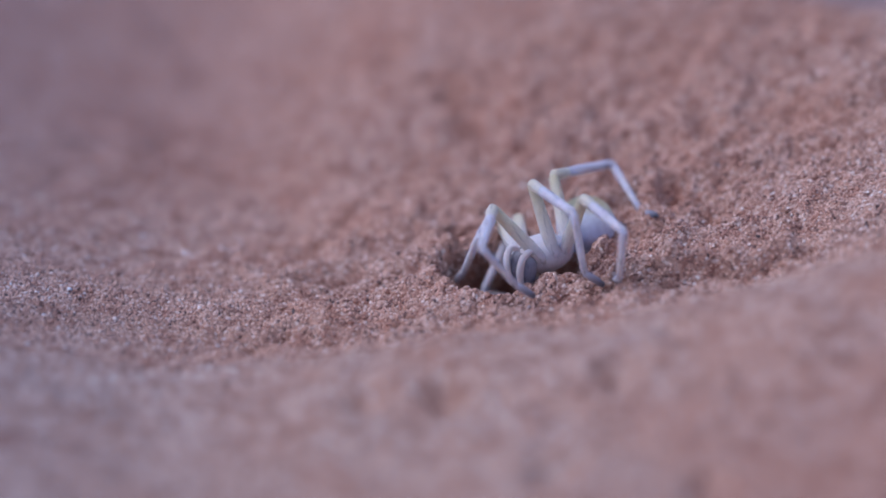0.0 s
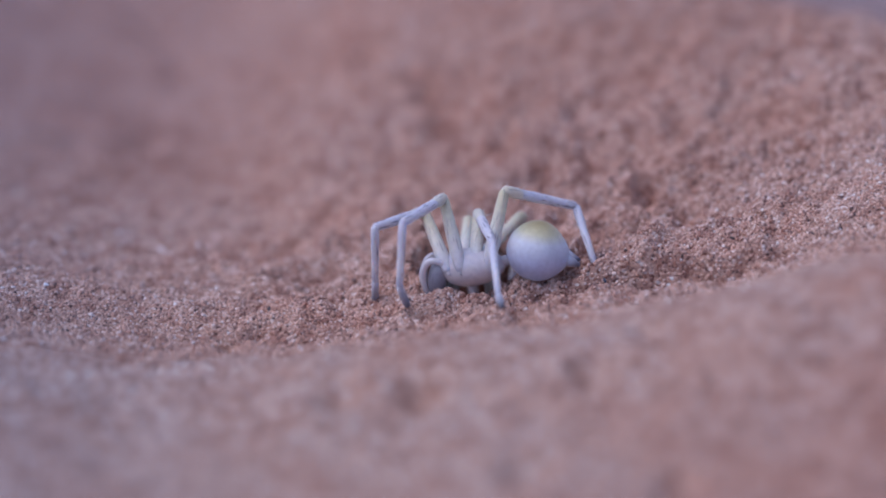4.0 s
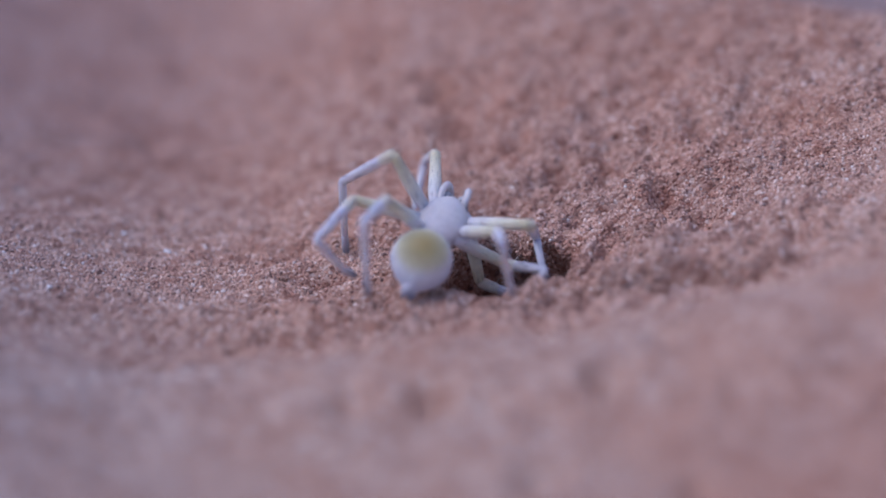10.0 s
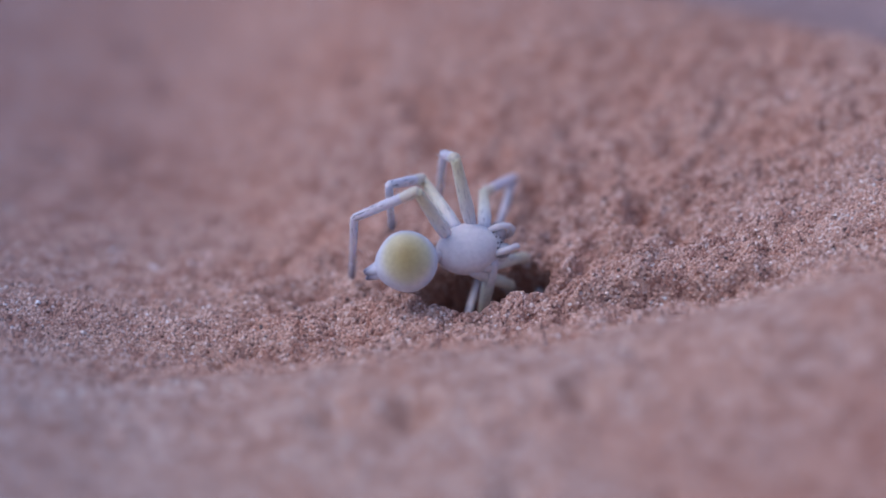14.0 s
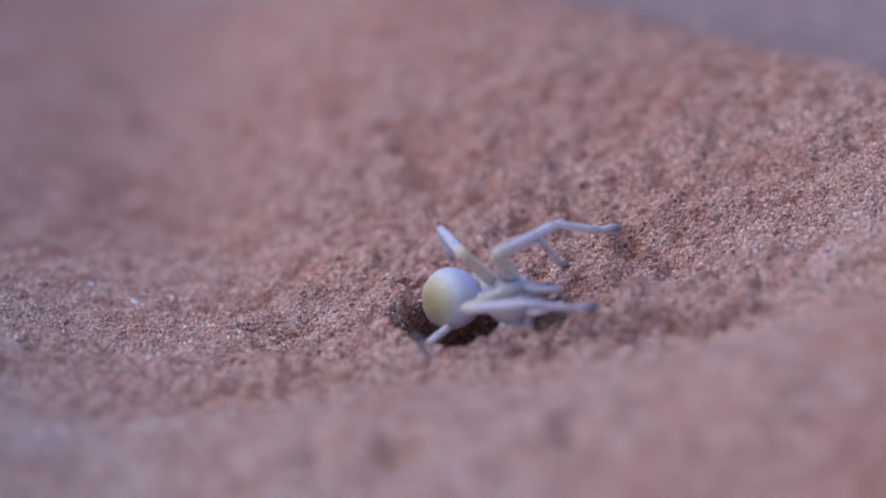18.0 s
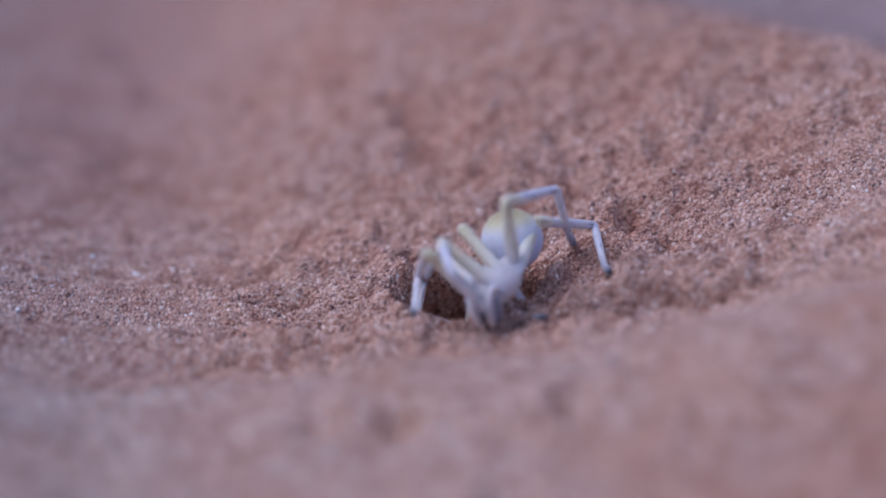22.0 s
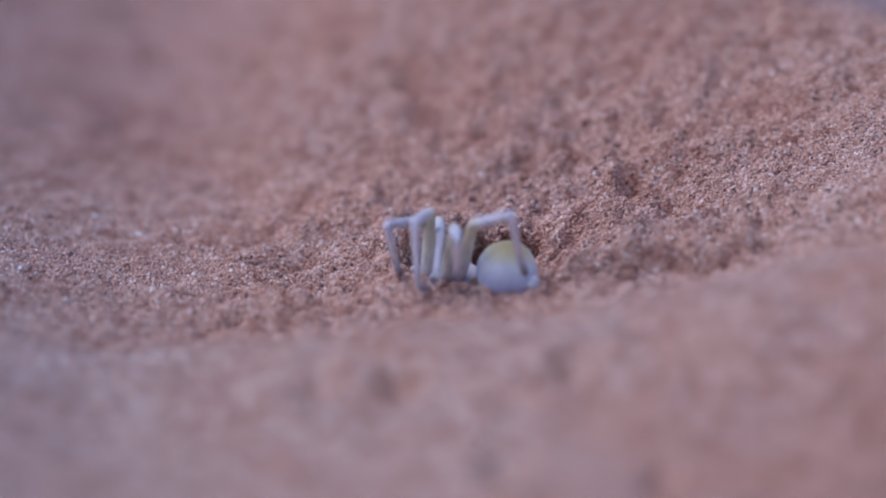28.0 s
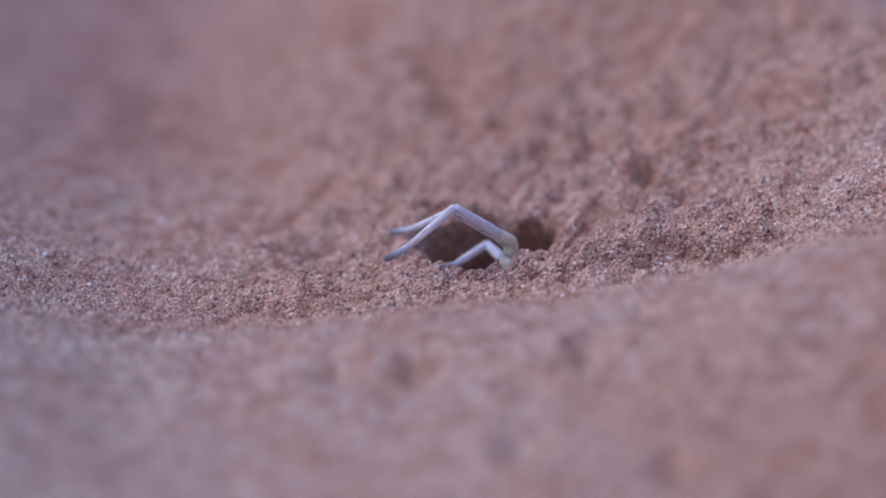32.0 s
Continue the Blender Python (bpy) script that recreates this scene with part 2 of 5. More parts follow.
def slant(x, y, z):
    """The burrow runs down and backwards, under its far rim."""
    d = 9 * (1 - np.exp(-pit_depth(hole_radius(x, y)) / 7))
    return x + 0.4 * d, y + 0.95 * d, z


def ground_height(x, y):
    """Height of the sand in millimetres at x, y in millimetres."""
    x, y = np.asarray(x, float), np.asarray(y, float)
    xs, ys = 170 * np.tanh(x / 170), 170 * np.tanh(y / 170)
    near = np.exp(-(np.hypot(x, y) / 420) ** 2)
    front = 1 - 0.8 * step(-ys, 38, 95)
    h = (0.27 * soft(xs - 5, 13) - 1.6 + 0.05 * soft(-xs - 42, 9) - 3.0 * np.exp(-((xs + 39) / 23) ** 2)) * front
    flat = step(-xs, 8, 45)
    h += (0.30 + 0.003 * np.clip(xs, -70, 70)) * (1 - 0.75 * step(-xs, 12, 58)) * soft(ys - 9 - 24 * flat, 7)
    crest = 60 - 0.92 * (xs - 38)
    h -= 42 * np.tanh(0.95 * soft(ys - crest, 8) / 42) * step(xs, -60, 10)
    h += (4.0 - 2.6 * step(-xs, 14, 50) + 1.2 * step(xs, 0, 60)) * np.exp(-((ys + 40 + 8 * flat) / (15 + 10 * flat)) ** 2) - 0.10 * soft(-ys - 42, 8)
    h -= (2.0 - 1.5 * flat) * np.exp(-((ys + 17) / 9) ** 2)
    h *= near
    # lumps, strongest on the dug sand round the hole and on the slope behind it
    dug = np.exp(-(((x - 10) / 38) ** 2 + ((y - 3) / 23) ** 2))
    slope = step(y, 0, 25) * step(x, -45, 5) * np.exp(-np.hypot(x - 10, y - 30) / 90)
    rough = 0.2 + 0.95 * dug + 0.36 * slope
    h += rough * (1.5 * lattice_noise(x + 3, y, 9, 1) + 1.5 * lattice_noise(x, y, 4.4, 2) + 1.1 * lattice_noise(x, y, 2.4, 3)
                  + 0.35 * lattice_noise(x, y, 1.0, 4)) * np.exp(-(np.hypot(x, y) / 300) ** 2)
    lumps = 0.75 + 0.6 * lattice_noise(x, y, 7, 14)
    h -= np.clip(rough - 0.25, 0, 1) * lumps * (2.2 * crumbs(0.7 * x, y, 4.6, 11) + 2.1 * crumbs(0.8 * x, 1.3 * y, 2.3, 12) + 0.7 * crumbs(x, y, 1.2, 13))
    h += 0.5 * near * lattice_noise(x + 9, y, 16, 5) + 0.12 * near * lattice_noise(x, y, 0.8, 6)
    # a crumbling scarp beside the burrow
    q = y + 8.0 + 0.06 * (x - 13) - 1.2 * lattice_noise(x, y * 0, 5.0, 15)
    scarp = step(x, 11, 17) * step(-x, -46, -36) * (1.0 + 0.5 * lattice_noise(x, y, 4.0, 16))
    h += scarp * (1.6 * np.exp(-((q - 2.0) / 1.4) ** 2) - 4.2 * np.exp(-(q / np.where(q > 0, 0.7, 2.2)) ** 2))
    for cx, cy, r, d in DENTS:
        r = 1.35 * r
        q = np.hypot(x - cx, (y - cy) * 0.8)
        h += -2.0 * d * np.exp(-(q / r) ** 2) + 0.2 * d * np.exp(-((q - 1.7 * r) / (0.6 * r)) ** 2)
    # the burrow: a low lip of thrown-out sand, and a steep pit
    r = hole_radius(x, y)
    apron = np.exp(-((x - 6) / 12) ** 2 - ((y + 5) / 4.5) ** 2)
    h -= 1.9 * apron
    h += 0.8 * np.exp(-((r - 1.22) / 0.18) ** 2) * (1 + 0.7 * lattice_noise(x, y, 2.2, 43))
    h -= pit_depth(r) + 1.4 * step(-r, -1.2, -0.98)
    # dunes far off
    far = np.maximum(np.hypot(x, y) - 1500, 0)
    h += 0.05 * far * (0.5 + 0.5 * lattice_noise(x, y, 60000, 8)) * np.exp(-far / 300000) + 0.004 * np.minimum(far, 50000) * lattice_noise(x, y, 7000, 9)
    return h


def mesh_from_arrays(name, verts, faces):
    """A mesh from an array of points and an array of faces with equal corner counts."""
    me = bpy.data.meshes.new(name)
    n, k = faces.shape
    me.vertices.add(len(verts))
    me.vertices.foreach_set("co", np.ascontiguousarray(verts, dtype=np.float32).ravel())
    me.loops.add(n * k)
    me.loops.foreach_set("vertex_index", np.ascontiguousarray(faces, dtype=np.int32).ravel())
    me.polygons.add(n)
    me.polygons.foreach_set("loop_start", np.arange(0, n * k, k, dtype=np.int32))
    me.update(calc_edges=True)
    me.validate()
    return me


def axis(fine_a, fine_b, fine, mid_a, mid_b, mid, out, reach):
    mids = [np.arange(mid_a, fine_a - mid / 2, mid), np.arange(fine_a, fine_b, fine), np.arange(fine_b, mid_b, mid)]
    outer = [mid_b]
    while outer[-1] < out:
        outer.append(outer[-1] + 1.2)
    while outer[-1] < reach:
        outer.append(outer[-1] * 1.28)
    lower = [mid_a]
    while -lower[-1] < out:
        lower.append(lower[-1] - 1.2)
    while -lower[-1] < reach:
        lower.append(lower[-1] * 1.28)
    return np.concatenate([np.array(lower[1:][::-1]), *mids, np.array(outer)])


def build_ground():
    xs = axis(-14, 18, 0.25, -80, 84, 0.45, 120, 900000)
    ys = axis(-9, 18, 0.22, -30, 80, 0.45, 150, 900000)
    gx, gy = np.meshgrid(xs, ys, indexing="ij")
    gz = ground_height(gx, gy)
    verts = np.stack(slant(gx, gy, gz), -1).reshape(-1, 3) * MM
    idx = np.arange(verts.shape[0]).reshape(gx.shape)
    faces = np.stack([idx[:-1, :-1], idx[1:, :-1], idx[1:, 1:], idx[:-1, 1:]], -1).reshape(-1, 4)
    me = mesh_from_arrays("ground", verts, faces)
    me.polygons.foreach_set("use_smooth", np.ones(len(me.polygons), bool))
    me.materials.append(SAND)
    return tagged(new("ground", me), "rust-red desert sand slope with a small burrow dug into it", "sand", kind="structure")


def build_grains(count=140000):
    rng = np.random.RandomState(7)
    x = rng.uniform(-78, 84, count)
    y = rng.uniform(-26, 60, count)
    extra = 12000
    a, q = rng.uniform(0, 2 * np.pi, extra), np.sqrt(rng.uniform(0.2, 2.4, extra))
    x = np.concatenate([x, 3 + 11 * q * np.cos(a)])
    y = np.concatenate([y, 4.2 + 7.2 * q * np.sin(a)])
    n = len(x)
    size = np.clip(rng.lognormal(-1.45, 0.30, n), 0.11, 0.5)
    z = ground_height(x, y) + size * rng.uniform(-0.35, 0.3, n)
    x, y, z = slant(x, y, z)
    corners = np.array([[1, 0, 0], [-1, 0, 0], [0, 1, 0], [0, -1, 0], [0, 0, 1], [0, 0, -1]], float)
    tris = np.array([[0, 2, 4], [2, 1, 4], [1, 3, 4], [3, 0, 4], [2, 0, 5], [1, 2, 5], [3, 1, 5], [0, 3, 5]])
    shape = corners[None] * (size[:, None] * rng.uniform(0.75, 1.25, (n, 6)))[:, :, None]
    qa = rng.normal(size=(n, 4))
    qa /= np.linalg.norm(qa, axis=1, keepdims=True)
    w, i, j, k = qa.T
    rot = np.stack([1 - 2 * (j * j + k * k), 2 * (i * j - k * w), 2 * (i * k + j * w), 2 * (i * j + k * w), 1 - 2 * (i * i + k * k),
                    2 * (j * k - i * w), 2 * (i * k - j * w), 2 * (j * k + i * w), 1 - 2 * (i * i + j * j)], -1).reshape(n, 3, 3)
    pts = np.einsum("nij,nkj->nki", rot, shape) + np.stack([x, y, z], -1)[:, None]
    faces = (tris[None] + 6 * np.arange(n)[:, None, None]).reshape(-1, 3)
    me = mesh_from_arrays("sand_grains", pts.reshape(-1, 3) * MM, faces)
    me.materials.append(GRAINS)
    return tagged(new("sand_grains", me), "loose orange, pale and dark quartz grains on the sand", "sand", kind="stuff")


build_ground()
build_grains()


# ---- spider materials ----
def object_axis(nt, axis_name):
    co = nt.nodes.new("ShaderNodeTexCoord")
    sep = nt.nodes.new("ShaderNodeSeparateXYZ")
    nt.links.new(co.outputs["Object"], sep.inputs["Vector"])
    return co, sep.outputs[axis_name]


def cuticle(name, colours, axis_name="Z", span=(0.0, 0.012), streaks=0.0, rough=0.55, sub=0.55, rear=0.0):
    """Pale spider skin: colours along one axis of the part, with fine mottling, streaks and a downy relief."""
    m, nt, b = material(name, rough, 0.35)
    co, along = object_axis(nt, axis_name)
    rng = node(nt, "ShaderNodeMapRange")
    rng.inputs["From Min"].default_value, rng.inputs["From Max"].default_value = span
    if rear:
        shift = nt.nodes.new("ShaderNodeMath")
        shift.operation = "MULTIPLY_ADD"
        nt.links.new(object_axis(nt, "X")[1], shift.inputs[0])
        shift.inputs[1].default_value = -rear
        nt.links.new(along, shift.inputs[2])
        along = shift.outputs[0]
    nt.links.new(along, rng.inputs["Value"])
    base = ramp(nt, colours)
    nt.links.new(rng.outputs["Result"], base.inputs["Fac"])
    mott = node(nt, "ShaderNodeTexNoise", Scale=1400.0, Detail=4.0)
    nt.links.new(co.outputs["Object"], mott.inputs["Vector"])
    tone = ramp(nt, [(0.3, (0.86, 0.85, 0.86)), (0.62, (1.0, 1.0, 1.0))])
    nt.links.new(mott.outputs["Fac"], tone.inputs["Fac"])
    colour = mix(nt, "MULTIPLY", 0.8, base.outputs["Color"], tone.outputs["Color"])
    if streaks:
        stretch = nt.nodes.new("ShaderNodeMapping")
        stretch.inputs["Scale"].default_value = (4200, 4200, 420)
        nt.links.new(co.outputs["Object"], stretch.inputs["Vector"])
        lines = node(nt, "ShaderNodeTexNoise", Scale=1.0, Detail=2.0)
        nt.links.new(stretch.outputs["Vector"], lines.inputs["Vector"])
        dark = ramp(nt, [(0.33, (0.25, 0.23, 0.29)), (0.42, (1.0, 1.0, 1.0))])
        nt.links.new(lines.outputs["Fac"], dark.inputs["Fac"])
        colour = mix(nt, "MULTIPLY", streaks, colour, dark.outputs["Color"])
    nt.links.new(colour, b.inputs["Base Color"])
    b.inputs["Subsurface Weight"].default_value = sub
    b.inputs["Subsurface Radius"].default_value = (1.0, 0.8, 0.6)
    b.inputs["Subsurface Scale"].default_value = 0.0012
    b.inputs["Sheen Weight"].default_value = 0.25
    bump = node(nt, "ShaderNodeBump", Strength=0.35, Distance=0.0001)
    nt.links.new(mott.outputs["Fac"], bump.inputs["Height"])
    nt.links.new(bump.outputs["Normal"], b.inputs["Normal"])
    return m


WHITE = (0.70, 0.67, 0.73)
FEMUR_SKIN = cuticle("femur_skin", [(0.0, WHITE), (0.45, (0.78, 0.74, 0.62)), (1.0, (0.68, 0.60, 0.36))], streaks=0.4)
TIBIA_SKIN = cuticle("tibia_skin", [(0.0, (0.74, 0.68, 0.58)), (0.3, WHITE), (1.0, WHITE)], streaks=0.85)
PATELLA_SKIN = cuticle("patella_skin", [(0.0, (0.68, 0.60, 0.45)), (1.0, (0.76, 0.71, 0.62))], span=(0, 0.003), streaks=0.4)
METATARSUS_SKIN = cuticle("metatarsus_skin", [(0.0, WHITE), (0.7, (0.78, 0.75, 0.78)), (1.0, (0.60, 0.58, 0.64))], span=(0, 0.0093), streaks=0.7)
TARSUS_SKIN = cuticle("tarsus_skin", [(0.0, (0.62, 0.60, 0.66)), (0.5, (0.36, 0.35, 0.41)), (1.0, (0.10, 0.10, 0.13))], span=(0, 0.0042), rough=0.8)
# olive back is pigment; the dark blue underside is shade put into the colour
SHADED_ABDOMEN_SKIN = cuticle("shaded_abdomen_skin", [(0.0, (0.44, 0.48, 0.69)), (0.40, (0.61, 0.65, 0.83)), (0.70, (0.74, 0.75, 0.78)), (0.85, (0.63, 0.58, 0.36)),
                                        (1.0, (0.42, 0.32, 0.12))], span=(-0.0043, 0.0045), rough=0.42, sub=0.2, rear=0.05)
HEAD_SKIN = cuticle("head_skin", [(0.0, (0.60, 0.52, 0.51)), (0.5, (0.69, 0.62, 0.62)), (1.0, (0.74, 0.69, 0.70))], span=(-0.0025, 0.0028))
SPINNERET_SKIN = cuticle("spinneret_skin", [(0.0, (0.74, 0.73, 0.79)), (0.5, (0.5, 0.49, 0.56)), (1.0, (0.16, 0.15, 0.2))], span=(-0.0004, 0.0014))
CHELICERA_SKIN = cuticle("chelicera_skin", [(0.0, (0.15, 0.13, 0.16)), (0.7, (0.30, 0.28, 0.32)), (1.0, (0.56, 0.53, 0.55))], span=(-0.0024, 0.0024), streaks=0.3, rough=0.5, sub=0.0)
EYE_BLACK, _, eye_shader = material("eye_black", 0.08, 0.6)
eye_shader.inputs["Base Color"].default_value = (0.01, 0.01, 0.012, 1)
FANG_BLACK, _, fang_shader = material("fang_black", 0.2, 0.5)
fang_shader.inputs["Base Color"].default_value = (0.03, 0.02, 0.02, 1)


# ---- mesh helpers ----
def part(name, bm, mat, parent, label="", smooth=True):
    me = bpy.data.meshes.new(name)
    bm.to_mesh(me)
    bm.free()
    for p in me.polygons:
        p.use_smooth = smooth
    me.materials.append(mat)
    ob = new(name, me)
    ob.parent = parent
    if label:
        ob["label"] = label
    return ob


def tube(bm, profile, sides=14, flat=1.0, bend=0.0):
    """A closed round form along z: profile rows of (height, radius), in millimetres."""
    rings = []
    top = profile[-1][0]
    for z, r in profile:
        off = bend * (z / top) * (1 - z / top) * 4
        rings.append([bm.verts.new(((r * math.cos(a) + off) * MM, r * flat * math.sin(a) * MM, z * MM)) for a in (2 * math.pi * i / sides for i in range(sides))])
    for lo, hi in zip(rings, rings[1:]):
        for i in range(sides):
            bm.faces.new((lo[i], lo[(i + 1) % sides], hi[(i + 1) % sides], hi[i]))
    bm.faces.new(rings[0][::-1])
    bm.faces.new(rings[-1])
    return bm


def hairs(bm, length, radius_at, count, hair, width, rng, lean=0.6):
    """Short bristles that stand out of a round segment and lean towards its end."""
    for _ in range(count):
        z, a = rng.uniform(0.05, 0.97) * length, rng.uniform(0, 2 * math.pi)
        r = radius_at(z / length)
        out = Vector((math.cos(a), math.sin(a), 0))
        side = Vector((-math.sin(a), math.cos(a), 0))
        root = out * r * 0.92 + Vector((0, 0, z))
        tip = root + (out + Vector((0, 0, lean)) + side * rng.uniform(-0.3, 0.3)).normalized() * hair * rng.uniform(0.6, 1.2)
        base = [bm.verts.new((root + side * width * c + Vector((0, 0, width * s))) * MM) for c, s in ((1, 0), (-0.5, 0.87), (-0.5, -0.87))]
        end = bm.verts.new(tip * MM)
        for i in range(3):
            bm.faces.new((base[i], base[(i + 1) % 3], end))


def sweep(bm, way, radii, rng, sides=14, downy=90):
    """A round limb along a bent line through the given points, in millimetres, with short down on it."""
    fine, width = [], []
    for i in range(len(way) - 1):
        p0, p1, p2, p3 = way[max(i - 1, 0)], way[i], way[i + 1], way[min(i + 2, len(way) - 1)]
        for k in range(5):
            u = k / 5
            fine.append(0.5 * (2 * p1 + (p2 - p0) * u + (2 * p0 - 5 * p1 + 4 * p2 - p3) * u * u + (3 * p1 - p0 - 3 * p2 + p3) * u ** 3))
            width.append(radii[i] * (1 - u) + radii[i + 1] * u)
    fine.append(way[-1])
    width.append(radii[-1])
    rings, frames = [], []
    for i, (p, r) in enumerate(zip(fine, width)):
        t = (fine[min(i + 1, len(fine) - 1)] - fine[max(i - 1, 0)]).normalized()
        a = Vector((0, 1, 0)).cross(t).normalized()
        b = t.cross(a)
        frames.append((p, t, a, b, r))
        rings.append([bm.verts.new((p + (a * math.cos(c) + b * math.sin(c)) * r) * MM) for c in (2 * math.pi * k / sides for k in range(sides))])
    for lo, hi in zip(rings, rings[1:]):
        for k in range(sides):
            bm.faces.new((lo[k], lo[(k + 1) % sides], hi[(k + 1) % sides], hi[k]))
    bm.faces.new(rings[0][::-1])
    bm.faces.new(rings[-1])
    for _ in range(downy):
        p, t, a, b, r = rng.choice(frames[4:-1])
        c = rng.uniform(0, 2 * math.pi)
        out, side = a * math.cos(c) + b * math.sin(c), b * math.cos(c) - a * math.sin(c)
        root = p + out * r * 0.9
        base = [bm.verts.new((root + side * 0.022 * m + t * 0.022 * n) * MM) for m, n in ((1, 0), (-0.5, 0.87), (-0.5, -0.87))]
        end = bm.verts.new((root + (out + t * 0.6).normalized() * rng.uniform(0.35, 0.7)) * MM)
        for i in range(3):
            bm.faces.new((base[i], base[(i + 1) % 3], end))
    bmesh.ops.recalc_face_normals(bm, faces=bm.faces)
    return bm


def ovoid(bm, rx, ry, rz, shape, rings=20, sides=28):
    """A closed rounded body along x; shape(u) gives the width, height and lift at u from -1 to 1."""
    loops = []
    for i in range(1, rings):
        u = -math.cos(math.pi * i / rings)
        w, hgt, lift = shape(u)
        c = math.sqrt(max(0.0, 1 - u * u))
        loops.append([bm.verts.new((u * rx * MM, math.cos(a) * ry * w * c * MM, (math.sin(a) * rz * hgt * c + lift) * MM))
                      for a in (2 * math.pi * k / sides for k in range(sides))])
    ends = [bm.verts.new((s * rx * MM, 0, shape(s)[2] * MM)) for s in (-1, 1)]
    for lo, hi in zip(loops, loops[1:]):
        for k in range(sides):
            bm.faces.new((lo[k], lo[(k + 1) % sides], hi[(k + 1) % sides], hi[k]))
    for k in range(sides):
        bm.faces.new((ends[0], loops[0][(k + 1) % sides], loops[0][k]))
        bm.faces.new((ends[1], loops[-1][k], loops[-1][(k + 1) % sides]))
    bmesh.ops.recalc_face_normals(bm, faces=bm.faces)
    return bm


def down(bm, count, length, rng):
    """Short fine hairs over a whole body form, leaning backwards."""
    bm.normal_update()
    bm.faces.ensure_lookup_table()
    picks = [(f.calc_center_median() / MM, f.normal.copy()) for f in (rng.choice(bm.faces) for _ in range(count))]
    for p, n in picks:
        p = p + Vector((rng.uniform(-0.2, 0.2), rng.uniform(-0.2, 0.2), 0)) - n * 0.1
        side = n.orthogonal().normalized()
        other = n.cross(side)
        base = [bm.verts.new((p + (side * m + other * k) * 0.02) * MM) for m, k in ((1, 0), (-0.5, 0.87), (-0.5, -0.87))]
        end = bm.verts.new((p + (n + Vector((-0.5, 0, 0))).normalized() * length * rng.uniform(0.7, 1.2)) * MM)
        for i in range(3):
            bm.faces.new((base[i], base[(i + 1) % 3], end))


# ---- the spider ----
FEMUR, TIBIA, METATARSUS, TARSUS = 11.0, 12.0, 9.3, 4.2
COXAE = {1: (3.0, 2.3), 2: (1.2, 3.0), 3: (-0.8, 3.0), 4: (-2.6, 2.3)}
LEGS = [(side, n) for side in (1, -1) for n in (1, 2, 3, 4)]


def leg_segment(name, profile, mat, parent, seed, bristles, label="", shared={}):
    """One leg segment; alike segments share their mesh."""
    if name in shared:
        ob = new(name, shared[name])
        ob.parent = parent
        if label:
            ob["label"] = label
        return ob
    rng = random.Random(seed)
    profile = [(z, r * 1.15) for z, r in profile]
    bm = tube(bmesh.new(), profile)
    length = profile[-1][0]
    zs, rs = [p[0] / length for p in profile], [p[1] for p in profile]
    radius_at = lambda f: float(np.interp(f, zs, rs))
    count, size = bristles
    hairs(bm, length, radius_at, count, size, 0.022, rng)
    hairs(bm, length, radius_at, 12 if name == "patella" else 5, 1.4, 0.045, rng, lean=0.5 if name == "patella" else 0.9)
    ob = part(name, bm, mat, parent, label)
    shared[name] = ob.data
    return ob


